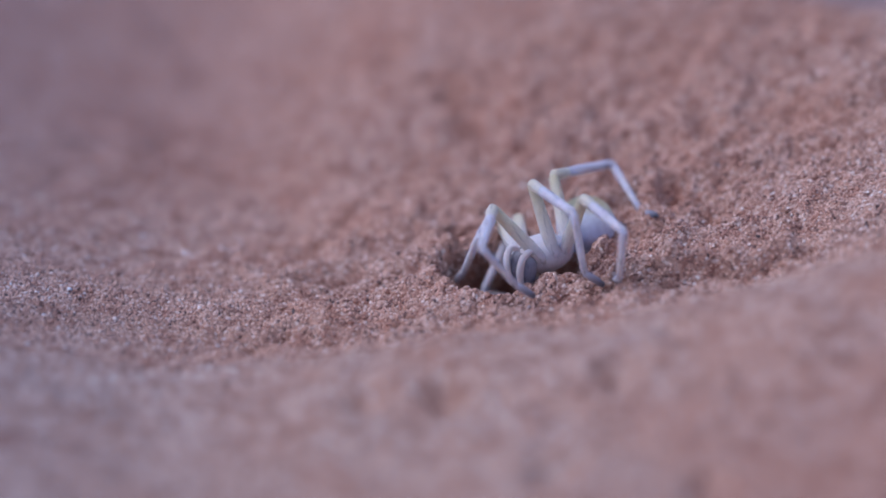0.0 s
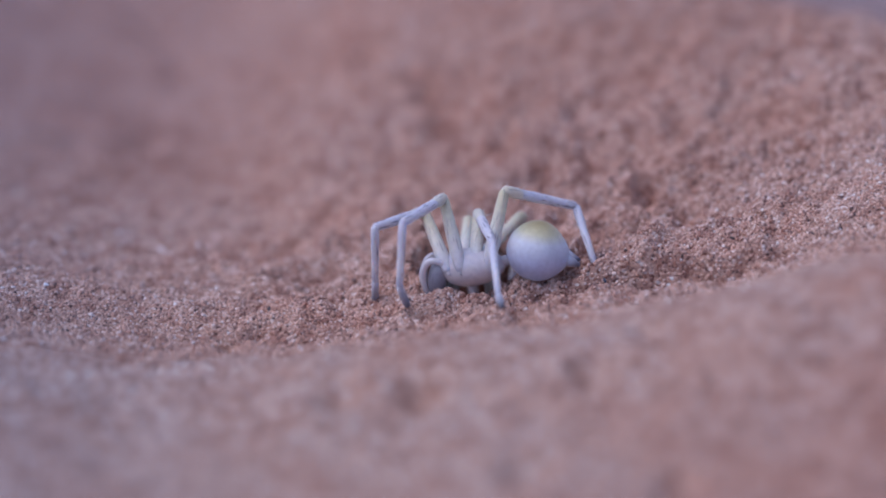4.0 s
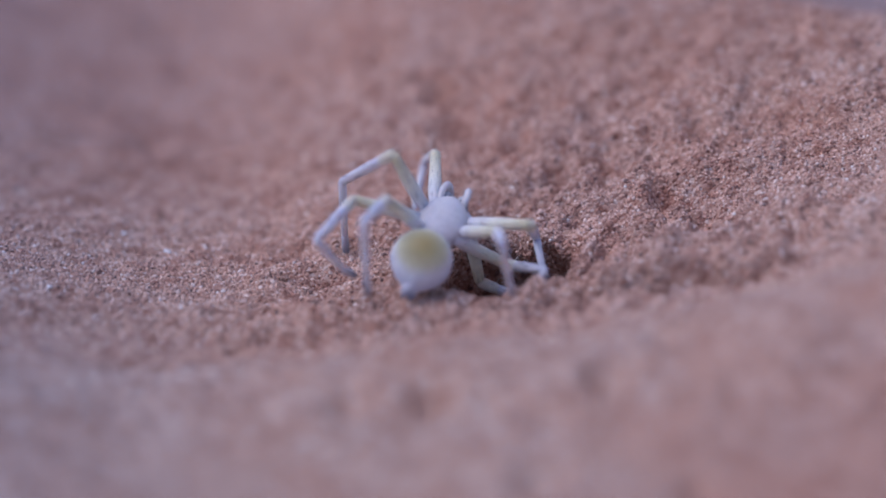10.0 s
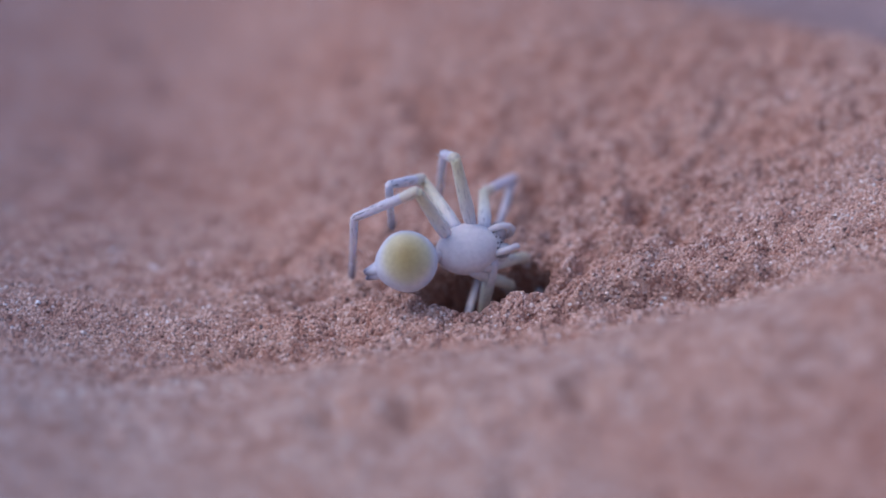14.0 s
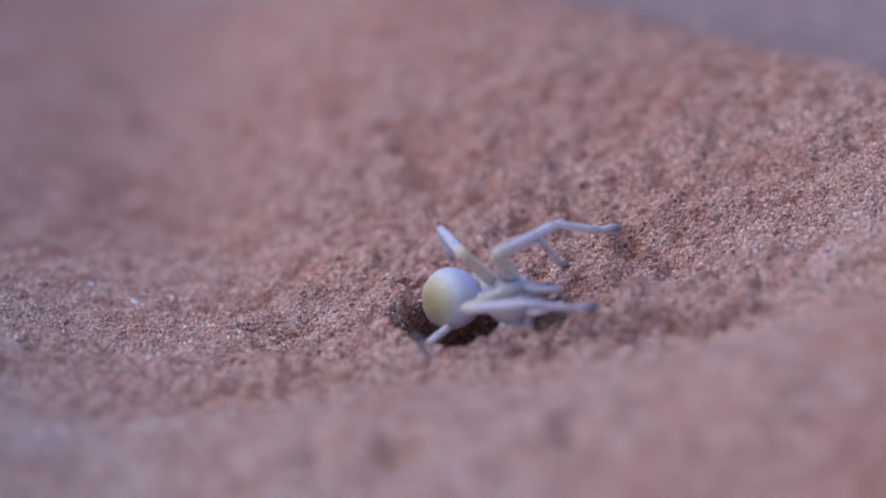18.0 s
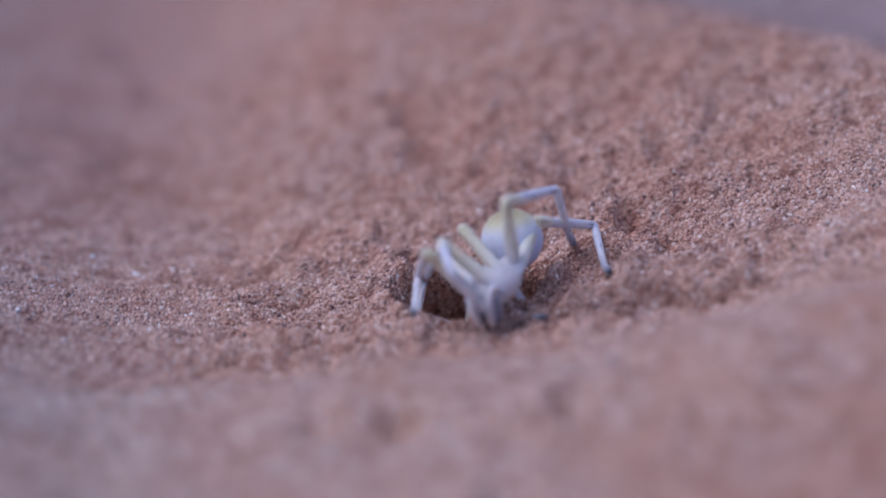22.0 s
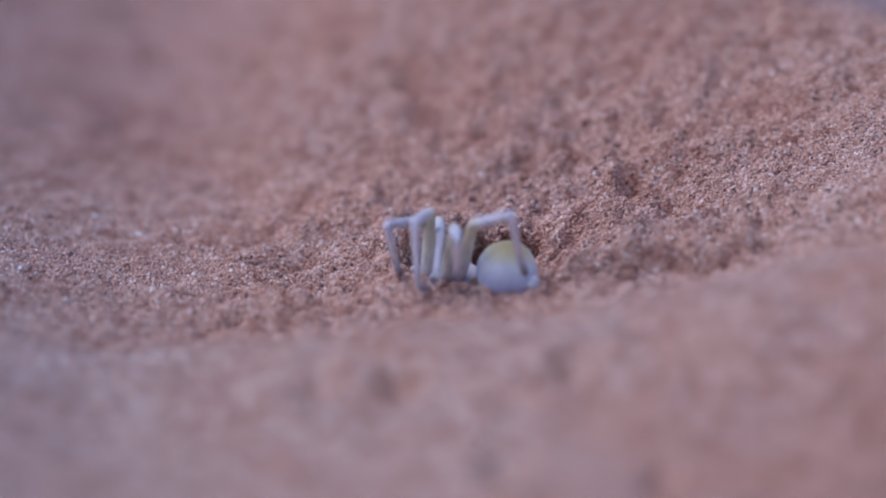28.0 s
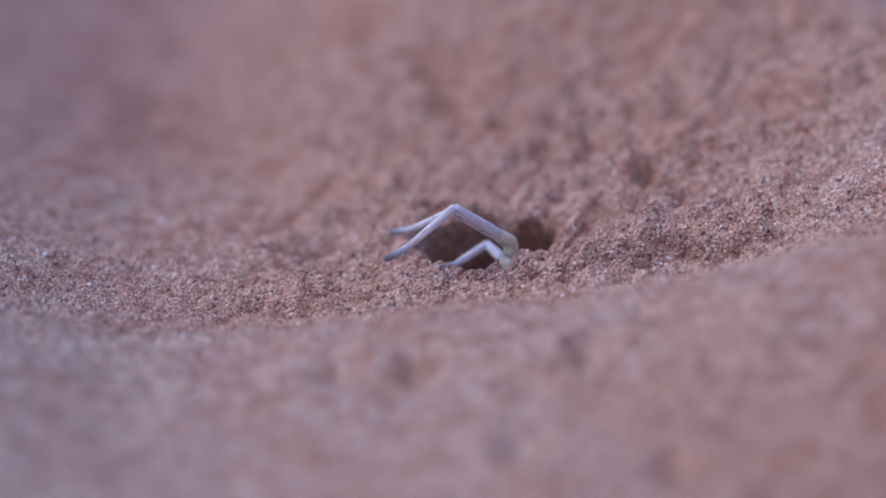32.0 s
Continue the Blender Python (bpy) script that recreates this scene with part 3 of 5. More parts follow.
def build_spider():
    spider = tagged(new("spider"), "white long-legged desert spider with yellow-backed abdomen digging a burrow", "spider")
    shield = ovoid(bmesh.new(), 4.9, 3.7, 2.7, lambda u: (1.0 - 0.38 * max(u, 0) ** 2, 1.0 + 0.12 * u - 0.2 * max(u, 0) ** 2, 0.25 * u))
    down(shield, 900, 0.65, random.Random(9))
    head = part("cephalothorax", shield, HEAD_SKIN, spider, "pale downy head and breast shield")
    for side, n in LEGS:
        bx, by = COXAE[n]
        coxa = part("coxa", ovoid(bmesh.new(), 1.3, 0.8, 0.85, lambda u: (1.0 - 0.2 * u, 1.0 - 0.25 * u, 0), 12, 16), HEAD_SKIN, head)
        coxa.location = (bx * 0.78 * MM, by * 0.78 * side * MM, 0.1 * MM)
        coxa.rotation_euler = (0, 0, math.atan2(by * side, bx))
    for x, y, z, r in ((4.62, 0.4, 1.25, 0.14), (4.62, -0.4, 1.25, 0.14), (4.4, 1.1, 1.2, 0.13), (4.4, -1.1, 1.2, 0.13),
                       (4.0, 0.5, 1.85, 0.12), (4.0, -0.5, 1.85, 0.12), (3.75, 1.3, 1.75, 0.12), (3.75, -1.3, 1.75, 0.12)):
        eye = part("eye", ovoid(bmesh.new(), r, r, r, lambda u: (1, 1, 0), 8, 12), EYE_BLACK, head, "glossy black eye")
        eye.location = ((x - 0.15) * MM, y * 0.9 * MM, (z - 0.05) * MM)
    for side in (1, -1):
        jaw = part("chelicera", ovoid(bmesh.new(), 1.35, 1.02, 2.4, lambda u: (1, 1, 0), 14, 20), CHELICERA_SKIN, head, "dark grey striped jaw")
        jaw.location = (4.95 * MM, 1.15 * side * MM, -0.8 * MM)
        jaw.rotation_euler = (0, radians(-14), 0)
        fang = part("fang", tube(bmesh.new(), [(0, 0.24), (0.5, 0.2), (1.0, 0.12), (1.4, 0.03)], 8, bend=0.25), FANG_BLACK, head, "black fang")
        fang.location = (5.3 * MM, 0.85 * side * MM, -3.2 * MM)
        fang.rotation_euler = (0, radians(165), 0)
        way = [(3.3, 1.7, 1.0), (4.4, 1.8, 1.9), (5.6, 1.65, 2.0), (6.6, 1.4, 1.0), (6.95, 1.15, -0.6), (6.75, 1.0, -2.2), (6.5, 0.95, -2.8)]
        arm = sweep(bmesh.new(), [Vector((px, py * side, pz)) for px, py, pz in way], [0.42, 0.48, 0.46, 0.5, 0.52, 0.42, 0.12], random.Random(5 + side))
        part("pedipalp", arm, HEAD_SKIN, head, "pale downy feeler curled round the jaws")
    belly = ovoid(bmesh.new(), 4.55, 4.4, 4.35, lambda u: (1.0 - 0.26 * max(-u, 0) ** 2, 1.0 - 0.3 * max(-u, 0) ** 2, 0.15 - 0.5 * max(-u, 0) ** 2), 26, 36)
    down(belly, 500, 0.3, random.Random(10))
    abdomen = part("abdomen", belly, SHADED_ABDOMEN_SKIN, spider, "plump white abdomen with an olive-yellow back")
    abdomen.location = (-9.8 * MM, 0, 0.8 * MM)
    abdomen.rotation_euler = (0, radians(-14), 0)
    waist = part("pedicel", ovoid(bmesh.new(), 1.3, 0.8, 0.8, lambda u: (1, 1, 0), 10, 14), HEAD_SKIN, spider)
    waist.location = (-5.0 * MM, 0, 0.2 * MM)
    for y, z, s in ((0.38, -0.35, 1.0), (-0.38, -0.35, 1.0), (0.0, 0.3, 0.8)):
        teat = part("spinneret", tube(bmesh.new(), [(-1.1, 1.2 * s), (-0.2, 0.95 * s), (0.6, 0.68 * s), (1.2, 0.45 * s), (1.6, 0.28 * s), (1.8, 0.08)], 14), SPINNERET_SKIN, abdomen, "grey-tipped spinneret")
        teat.location = (-4.4 * MM, y * MM, (z - 0.45) * MM)
        teat.rotation_euler = (0, radians(-108), radians(-6 * y / 0.38))
    legs = []
    for side, n in LEGS:
        femur = leg_segment("femur", [(0, 0.5), (0.7, 0.74), (3, 0.86), (6, 0.8), (9.5, 0.68), (10.7, 0.66), (11.1, 0.45)], FEMUR_SKIN, spider, 1, (90, 0.45), "yellowish upper leg")
        tibia = leg_segment("tibia", [(2.5, 0.50), (3.0, 0.62), (5, 0.66), (8, 0.60), (11.2, 0.54), (11.9, 0.5), (12.1, 0.3)], TIBIA_SKIN, spider, 2, (90, 0.45))
        leg_segment("patella", [(-0.35, 0.35), (0, 0.68), (0.8, 0.74), (2, 0.70), (2.8, 0.6), (3.1, 0.4)], PATELLA_SKIN, tibia, 3, (20, 0.45))
        metatarsus = leg_segment("metatarsus", [(-0.2, 0.25), (0.1, 0.5), (2, 0.52), (6, 0.46), (9.0, 0.42), (9.4, 0.3)], METATARSUS_SKIN, spider, 4, (80, 0.4))
        tarsus = leg_segment("tarsus", [(-0.1, 0.25), (0.1, 0.42), (1.5, 0.46), (3.2, 0.44), (4.0, 0.34), (4.3, 0.1)], TARSUS_SKIN, spider, 5, (90, 0.35), "dusky foot with a dark brush")
        legs.append((femur, tibia, metatarsus, tarsus))
    return spider, legs


SPIDER, SPIDER_LEGS = build_spider()

# ---- clods of dug sand and single stones ----
CLOD_SAND, clod_tree, clod_shader = material("clod_sand", 0.8, 0.3)
cells = node(clod_tree, "ShaderNodeTexVoronoi", Scale=2600.0)
clod_co = clod_tree.nodes.new("ShaderNodeTexCoord")
clod_tree.links.new(clod_co.outputs["Object"], cells.inputs["Vector"])
clod_sep = clod_tree.nodes.new("ShaderNodeSeparateColor")
clod_tree.links.new(cells.outputs["Color"], clod_sep.inputs["Color"])
clod_tone = ramp(clod_tree, DAMP_TONES)
clod_tree.links.new(clod_sep.outputs["Red"], clod_tone.inputs["Fac"])
clod_info = clod_tree.nodes.new("ShaderNodeObjectInfo")
clod_tint = ramp(clod_tree, [(0.0, (1.25, 1.2, 1.15)), (0.6, (1.35, 1.33, 1.31)), (1.0, (1.45, 1.45, 1.45))])
clod_tree.links.new(clod_info.outputs["Random"], clod_tint.inputs["Fac"])
clod_tree.links.new(mix(clod_tree, "MULTIPLY", 1.0, clod_tone.outputs["Color"], clod_tint.outputs["Color"]), clod_shader.inputs["Base Color"])
clod_bump = node(clod_tree, "ShaderNodeBump", Strength=0.6, Distance=0.0002)
clod_bump.invert = True
clod_tree.links.new(cells.outputs["Distance"], clod_bump.inputs["Height"])
clod_tree.links.new(clod_bump.outputs["Normal"], clod_shader.inputs["Normal"])
STONE_DARK, stone_tree, stone_shader = material("dark_stone", 0.5, 0.5)
stone_noise = node(stone_tree, "ShaderNodeTexNoise", Scale=3000.0, Detail=4.0)
stone_ramp = ramp(stone_tree, [(0.3, (0.05, 0.037, 0.035)), (0.7, (0.17, 0.11, 0.095))])
stone_tree.links.new(stone_noise.outputs["Fac"], stone_ramp.inputs["Fac"])
stone_tree.links.new(stone_ramp.outputs["Color"], stone_shader.inputs["Base Color"])


def clod_mesh(name, seed, mat, jag):
    bm = bmesh.new()
    bmesh.ops.create_icosphere(bm, subdivisions=3, radius=1.0)
    off = Vector((seed * 7.3, seed * 1.7, seed * 3.1))
    for v in bm.verts:
        n = noise.noise(v.co * 1.3 + off) * 0.5 + noise.noise(v.co * 3.4 + off) * jag + noise.noise(v.co * 7 + off) * jag * 0.5
        v.co = v.co * (1 + n)
        v.co.z *= 0.5
    me = bpy.data.meshes.new(name)
    bm.to_mesh(me)
    bm.free()
    for p in me.polygons:
        p.use_smooth = True
    me.materials.append(mat)
    return me


def lay(name, me, x, y, size, rng, label, category, group):
    ob = tagged(new(name, me), label, category, group)
    z = float(ground_height(x, y))
    ob.matrix_world = pose(x * MM, y * MM, (z - 0.2 * size) * MM, rng.uniform(-25, 25), rng.uniform(-25, 25), rng.uniform(0, 360)) @ Matrix.Diagonal((size * MM, size * MM, size * MM, 1))
    return ob


def build_clods():
    rng = random.Random(21)
    shapes = [clod_mesh("sand_clod", s, CLOD_SAND, 0.28) for s in range(6)]
    placed = 0
    while placed < 150:
        a, q = rng.uniform(0, 2 * math.pi), rng.uniform(1.15, 3.9)
        x, y = 2.2 + 10.2 * q * math.cos(a) + 2.5, 4.2 + 7.2 * q * math.sin(a)
        if float(hole_radius(x, y)) < 1.16 or y < -18 or y > 34:
            continue
        size = min(1.2, max(0.3, rng.lognormvariate(-0.72, 0.38)))
        lay("sand_clod", shapes[placed % 6], x, y, size, rng, "small crumbly clod of damp red sand beside the burrow", "clod", "clods of dug sand round the burrow")
        placed += 1
    stones = [clod_mesh("dark_stone", s, STONE_DARK, 0.08) for s in (31, 32)]
    for i, (x, y, size) in enumerate([(-28.8, -3.8, 0.38), (36.8, -4.2, 0.38), (47.6, 5.7, 0.34), (-38.0, -2.4, 0.30), (13.4, 17.6, 0.38), (52.1, 28.9, 0.30), (-43.2, -9.2, 0.38), (43.9, 10.4, 0.30), (-23.3, 15.0, 0.30), (21.8, -1.5, 0.38), (-52.9, 5.2, 0.30)]):
        lay("dark_stone", stones[i % 2], x, y, size, rng, "tiny dark stone lying on the red sand", "stone", "tiny dark stones on the sand")


build_clods()


# ---- motions ----
def motions():
    keys = []

    def stance(t, centre, heading, pitch, roll, *legs):
        """The spider at t seconds: its middle in millimetres, heading, pitch and roll in degrees, and for the legs 1 to 4 of its left
        and then of its right side the knee, the ankle and the foot in millimetres."""
        keys.append((t, [*centre, heading, pitch, roll, *[v for leg in legs for v in leg]]))

    stance(0, (6.7, 2.2, 2.4), 230, -3, 4,
           (-0.5, -3.1, 10.8, -2.2, -14.8, 9.3, 5.3, -8.8, -0.3), (5.0, 1.0, 13.1, 10.7, -9.5, 12.4, 15.0, -6.8, 0.7), (12.1, -3.6, 12.4, 17.5, -14.2, 11.4, 16.6, -6.4, 1.5), (8.1, 9.0, 11.7, 16.6, 17.4, 10.6, 22.9, 7.3, 6.1),
           (-0.4, 11.9, 5.2, -2.5, 0.1, 5.7, -6.0, 8.4, -4.2), (3.1, 15.0, 3.7, -1.8, 8.4, -5.2, -2.0, 3.0, -16.9), (5.3, 5.4, -9.2, -5.3, 10.4, -7.1, 0.2, 4.0, -17.0), (8.4, 5.0, -8.7, -1.2, 12.0, -7.3, 2.4, 4.1, -17.0))
    stance(0.5, (4.2, 1.3, 1.3), 197, -15, 4,
           (-2.0, 0.0, 10.1, -8.8, -9.8, 9.4, -8.3, -4.5, -2.2), (1.2, 2.5, 10.4, -0.9, -9.3, 9.9, 1.0, -16.9, -0.3), (9.9, -3.5, 11.0, 16.3, -13.6, 11.4, 16.4, -6.6, 0.6), (4.8, 2.6, 12.1, 15.2, 7.5, 8.8, 19.3, -3.4, 3.0),
           (-3.0, 13.0, 3.6, -4.6, 1.2, 5.6, -6.3, 8.3, -4.4), (3.4, 14.2, 5.6, -0.1, 9.4, -4.8, -0.8, 4.1, -16.8), (5.4, 15.2, 5.3, 3.4, 10.0, -5.3, 1.5, 4.4, -17.0), (4.8, 1.5, -8.8, 8.1, 13.1, -8.4, 3.6, 3.8, -16.4))
    stance(1, (3.5, -0.4, 1.9), 186, -13, 7,
           (-2.8, -3.0, 12.1, -9.9, -12.4, 10.9, -8.0, -8.5, -0.9), (0.4, 0.2, 12.3, -0.2, -11.8, 11.7, 1.2, -14.7, -0.9), (9.7, -5.6, 11.9, 16.9, -15.2, 11.3, 16.0, -7.0, 1.7), (4.6, 1.8, 12.9, 15.2, 6.8, 10.3, 20.2, -4.2, 4.3),
           (-3.1, 12.3, 3.5, -4.2, 0.5, 5.6, -6.4, 8.1, -4.1), (2.4, 12.9, 6.0, 0.2, 9.2, -5.3, -0.3, 4.2, -17.2), (4.5, 13.4, 5.6, 4.0, 9.4, -5.7, 2.0, 4.2, -17.3), (4.2, 1.2, -8.6, 9.8, 11.8, -8.4, 3.8, 3.5, -16.5))
    stance(1.5, (1.1, -1.1, 1.7), 185, -12, 3,
           (-4.4, -2.1, 11.5, -10.8, -12.2, 10.5, -8.3, -7.9, -1.5), (-0.4, -1.2, 12.0, -1.0, -13.2, 11.8, 1.1, -14.0, -0.9), (5.0, -6.9, 11.9, 6.1, -18.8, 12.1, 6.5, -13.1, 0.3), (5.7, -1.7, 13.0, 15.3, 3.8, 8.3, 19.4, -6.7, 1.7),
           (-3.5, 12.1, 2.9, -11.7, 4.5, 7.3, -6.8, 7.8, -4.2), (2.6, 12.3, 4.5, -0.2, 8.9, -6.6, -0.1, 3.7, -18.4), (3.4, 13.1, 3.4, 4.9, 8.8, -7.6, 1.5, 3.5, -18.8), (2.9, 1.6, -8.8, 10.7, 10.7, -8.2, 3.8, 3.4, -16.6))
    stance(2, (-0.1, -2.4, 1.4), 181, -9, 1,
           (-7.9, -2.4, 10.7, -11.7, -13.7, 10.3, -9.0, -9.2, -1.2), (-3.2, -0.6, 11.2, -7.3, -11.7, 10.9, -8.3, -9.2, -1.5), (4.8, 2.1, 8.8, 5.2, -9.8, 10.1, 6.3, -20.7, 3.5), (5.5, -3.4, 12.5, 14.6, 3.6, 8.6, 19.6, -7.2, 2.2),
           (-2.9, 9.0, 7.5, -3.0, 7.1, -4.3, -1.7, 3.5, -16.8), (-1.6, 10.4, 6.9, -0.3, 8.8, -4.9, 0.1, 4.4, -17.1), (2.2, 12.0, 2.9, 5.9, 8.8, -8.0, 1.4, 3.4, -18.7), (3.1, 1.2, -9.2, 10.7, 10.4, -7.9, 3.9, 3.4, -16.6))
    stance(2.5, (-0.1, -3.4, 1.4), 181, -10, 3,
           (-6.5, -2.0, 10.4, -12.2, -12.5, 10.2, -8.6, -8.0, -1.4), (-3.2, -1.8, 10.9, -8.5, -12.6, 11.4, -8.3, -10.0, -1.5), (3.2, 3.4, 7.3, 5.6, -8.4, 8.0, 6.7, -19.5, 2.2), (4.8, -1.7, 11.9, 15.1, 3.6, 8.7, 18.9, -6.7, 1.7),
           (-2.6, 0.1, -10.4, -3.5, 11.5, -6.8, -1.7, 3.1, -16.7), (-1.3, 9.6, 6.8, -0.2, 8.6, -5.1, 0.1, 4.3, -17.3), (1.5, 1.9, -9.6, 6.3, 12.6, -7.6, 2.2, 4.2, -16.6), (3.3, 0.9, -9.3, 10.4, 10.5, -7.8, 3.9, 3.3, -16.6))
    stance(3, (0.6, -3.8, 2.9), 178, -10, 9,
           (-8.0, -2.8, 11.8, -12.9, -13.6, 10.5, -9.3, -8.7, -0.7), (-2.6, -3.1, 13.6, -8.7, -13.2, 11.8, -8.1, -10.3, -1.3), (3.6, 2.5, 9.2, 5.2, -9.3, 9.1, 6.2, -20.8, 3.6), (4.7, 0.5, 12.5, 15.3, 4.7, 8.9, 18.9, -6.4, 2.1),
           (-2.4, 8.2, 8.7, -2.8, 6.9, -3.3, -1.8, 3.7, -15.8), (-0.1, 11.1, 4.6, 0.1, 9.1, -7.3, -0.0, 3.4, -18.7), (2.4, 11.1, 5.1, 4.6, 9.0, -6.6, 2.1, 3.9, -18.1), (3.5, 0.8, -8.3, 10.4, 10.7, -8.2, 3.8, 3.2, -16.7))
    stance(3.5, (0.3, -3.3, 2.3), 178, -10, 7,
           (-5.5, 0.7, 10.5, -13.3, -8.3, 11.5, -16.0, -4.0, -0.9), (-3.4, -1.7, 11.7, -8.9, -12.3, 11.6, -8.0, -11.0, -1.4), (2.4, 4.4, 7.5, 4.7, -7.4, 7.5, 6.4, -19.0, 1.9), (4.6, -1.3, 12.8, 15.3, 3.0, 9.3, 19.2, -6.7, 1.6),
           (-2.2, 0.0, -9.6, -3.9, 11.6, -7.2, -1.6, 3.0, -16.8), (-0.2, 11.4, 5.0, 0.1, 9.0, -6.8, 0.1, 3.6, -18.4), (7.9, 8.3, 6.7, 5.2, 8.3, -5.0, 2.3, 4.4, -17.1), (3.3, 1.0, -8.7, 10.5, 10.5, -8.1, 3.9, 3.3, -16.7))
    stance(5.5, (-3.4, -1.6, 1.6), 170, -7, 4,
           (-6.1, -1.9, -11.3, -0.8, 7.3, -5.5, -2.1, 1.0, -17.0), (-6.0, 2.5, 9.7, -15.1, -5.3, 10.7, -15.8, -1.8, -2.1), (-5.3, 1.3, 10.1, -7.2, -10.6, 9.4, -7.9, -22.0, 3.5), (2.5, -3.2, 10.8, 10.3, 4.6, 6.2, 13.2, -6.8, 0.3),
           (-5.6, 2.5, -11.3, 0.6, 11.3, -6.2, -1.5, 3.7, -16.6), (-2.9, 14.1, 3.0, 1.6, 9.2, -7.0, 0.5, 3.7, -18.5), (4.5, 12.2, 1.5, 8.1, 7.8, -9.1, 1.2, 3.3, -18.8), (1.7, 3.0, -10.4, 12.4, 7.8, -7.5, 4.2, 3.1, -16.5))
    stance(6, (-5.8, -1.2, 3.0), 160, -3, 1,
           (-5.1, -1.2, 13.1, -13.3, 6.7, 8.1, -19.9, 11.0, -1.6), (-8.3, 2.6, 12.3, -16.7, -5.9, 11.2, -16.3, -3.4, -2.0), (-7.1, 2.4, 12.1, -9.3, -8.8, 8.2, -7.7, -20.5, 3.7), (-0.8, -6.5, 13.5, 3.2, 2.2, 5.1, 2.9, -10.2, -0.8),
           (-7.1, 4.1, -9.5, 2.6, 10.4, -6.5, -1.4, 3.7, -17.0), (-3.9, 5.1, -9.2, 6.3, 10.9, -7.1, 0.8, 4.3, -16.9), (-0.7, 4.9, -8.7, 10.3, 9.1, -7.6, 2.9, 3.9, -16.8), (4.4, -5.1, 9.2, 7.1, 5.6, 4.6, 12.1, -6.0, 2.3))
    stance(6.5, (-6.8, 2.5, 2.8), 148, 1, -6,
           (-9.4, 2.1, 12.0, -15.7, 11.3, 7.7, -20.1, 14.1, -3.3), (-8.7, 5.6, 11.5, -20.0, 2.2, 9.1, -24.4, 4.5, -2.9), (-8.6, 9.3, 8.3, -10.9, -2.4, 8.0, -9.5, -12.5, 1.2), (-4.1, 7.0, 10.1, -2.9, -4.7, 7.8, -3.1, -15.0, 0.5),
           (-7.3, 6.5, -9.0, 4.1, 9.5, -6.9, -1.1, 3.9, -17.3), (-3.7, 6.9, -8.6, 7.9, 9.7, -7.5, 1.2, 4.2, -17.1), (-0.6, 6.1, -8.2, 11.3, 7.7, -7.8, 3.1, 3.6, -17.1), (5.1, 2.8, 8.1, 7.1, 13.2, 2.4, 10.9, 1.2, -0.5))
    stance(7, (-5.7, 4.6, 3.6), 129, 4, -9,
           (-7.3, 3.6, 13.5, -16.1, 10.2, 8.0, -18.4, 15.1, -2.7), (-10.5, 10.2, 11.5, -20.7, 4.6, 8.8, -23.9, 6.8, -3.7), (-10.5, -2.6, 11.2, -17.6, -12.4, 10.8, -22.3, -5.1, -1.1), (-4.7, 10.2, 9.5, -3.5, -1.5, 6.7, -3.0, -12.0, -0.3),
           (-6.3, 8.6, -7.7, 5.6, 8.8, -7.2, -0.6, 4.1, -17.5), (-2.6, 8.2, -7.4, 9.4, 8.6, -7.7, 1.8, 4.1, -17.3), (8.0, 5.1, 3.2, 9.0, 9.9, -7.8, 3.5, 2.2, -17.3), (4.9, -0.3, 8.5, 7.4, 11.5, 4.1, 11.2, -1.2, 0.6))
    stance(7.5, (-5.5, 4.6, 2.7), 132, 3, -8,
           (-0.7, 8.8, 7.5, -7.0, 18.8, 6.1, -14.4, 9.5, 0.8), (-8.8, 6.4, 12.2, -19.7, 2.7, 9.0, -23.6, 6.0, -2.9), (-9.9, -1.5, 10.5, -17.5, -10.7, 9.6, -21.4, -4.0, -0.8), (-2.5, 11.4, 7.2, -3.1, -0.5, 6.5, -3.5, -11.0, -0.6),
           (-5.7, 8.6, -8.6, 6.2, 8.8, -7.1, -0.3, 4.3, -17.4), (-2.1, 8.1, -8.4, 9.9, 8.3, -7.6, 2.1, 4.2, -17.1), (7.5, 5.9, 1.4, 9.1, 10.9, -9.4, 3.8, 2.0, -17.3), (6.3, 2.0, 7.0, 7.4, 12.9, 2.1, 10.9, 0.7, -0.3))
    stance(8, (-3.9, 3.2, 2.7), 132, 7, -6,
           (0.8, 8.6, 8.5, -8.4, 16.3, 6.6, -14.8, 6.6, 1.8), (-4.1, 0.5, 13.2, -14.2, 6.0, 9.8, -21.0, 10.7, -0.8), (-8.9, -5.9, 10.6, -16.5, -15.2, 9.7, -21.5, -6.9, 0.2), (0.8, 8.1, 7.8, -2.3, -3.4, 6.8, -3.3, -14.6, 0.9),
           (-4.8, 8.5, -8.5, 7.1, 8.7, -7.1, 0.1, 4.4, -17.2), (-1.3, 7.8, -8.7, 10.6, 7.9, -7.5, 2.5, 4.2, -16.9), (5.6, 13.2, 1.6, 9.7, 6.1, -7.1, 3.9, 2.6, -17.8), (6.7, -4.7, 6.5, 8.0, 6.4, 2.0, 11.1, -5.9, 2.3))
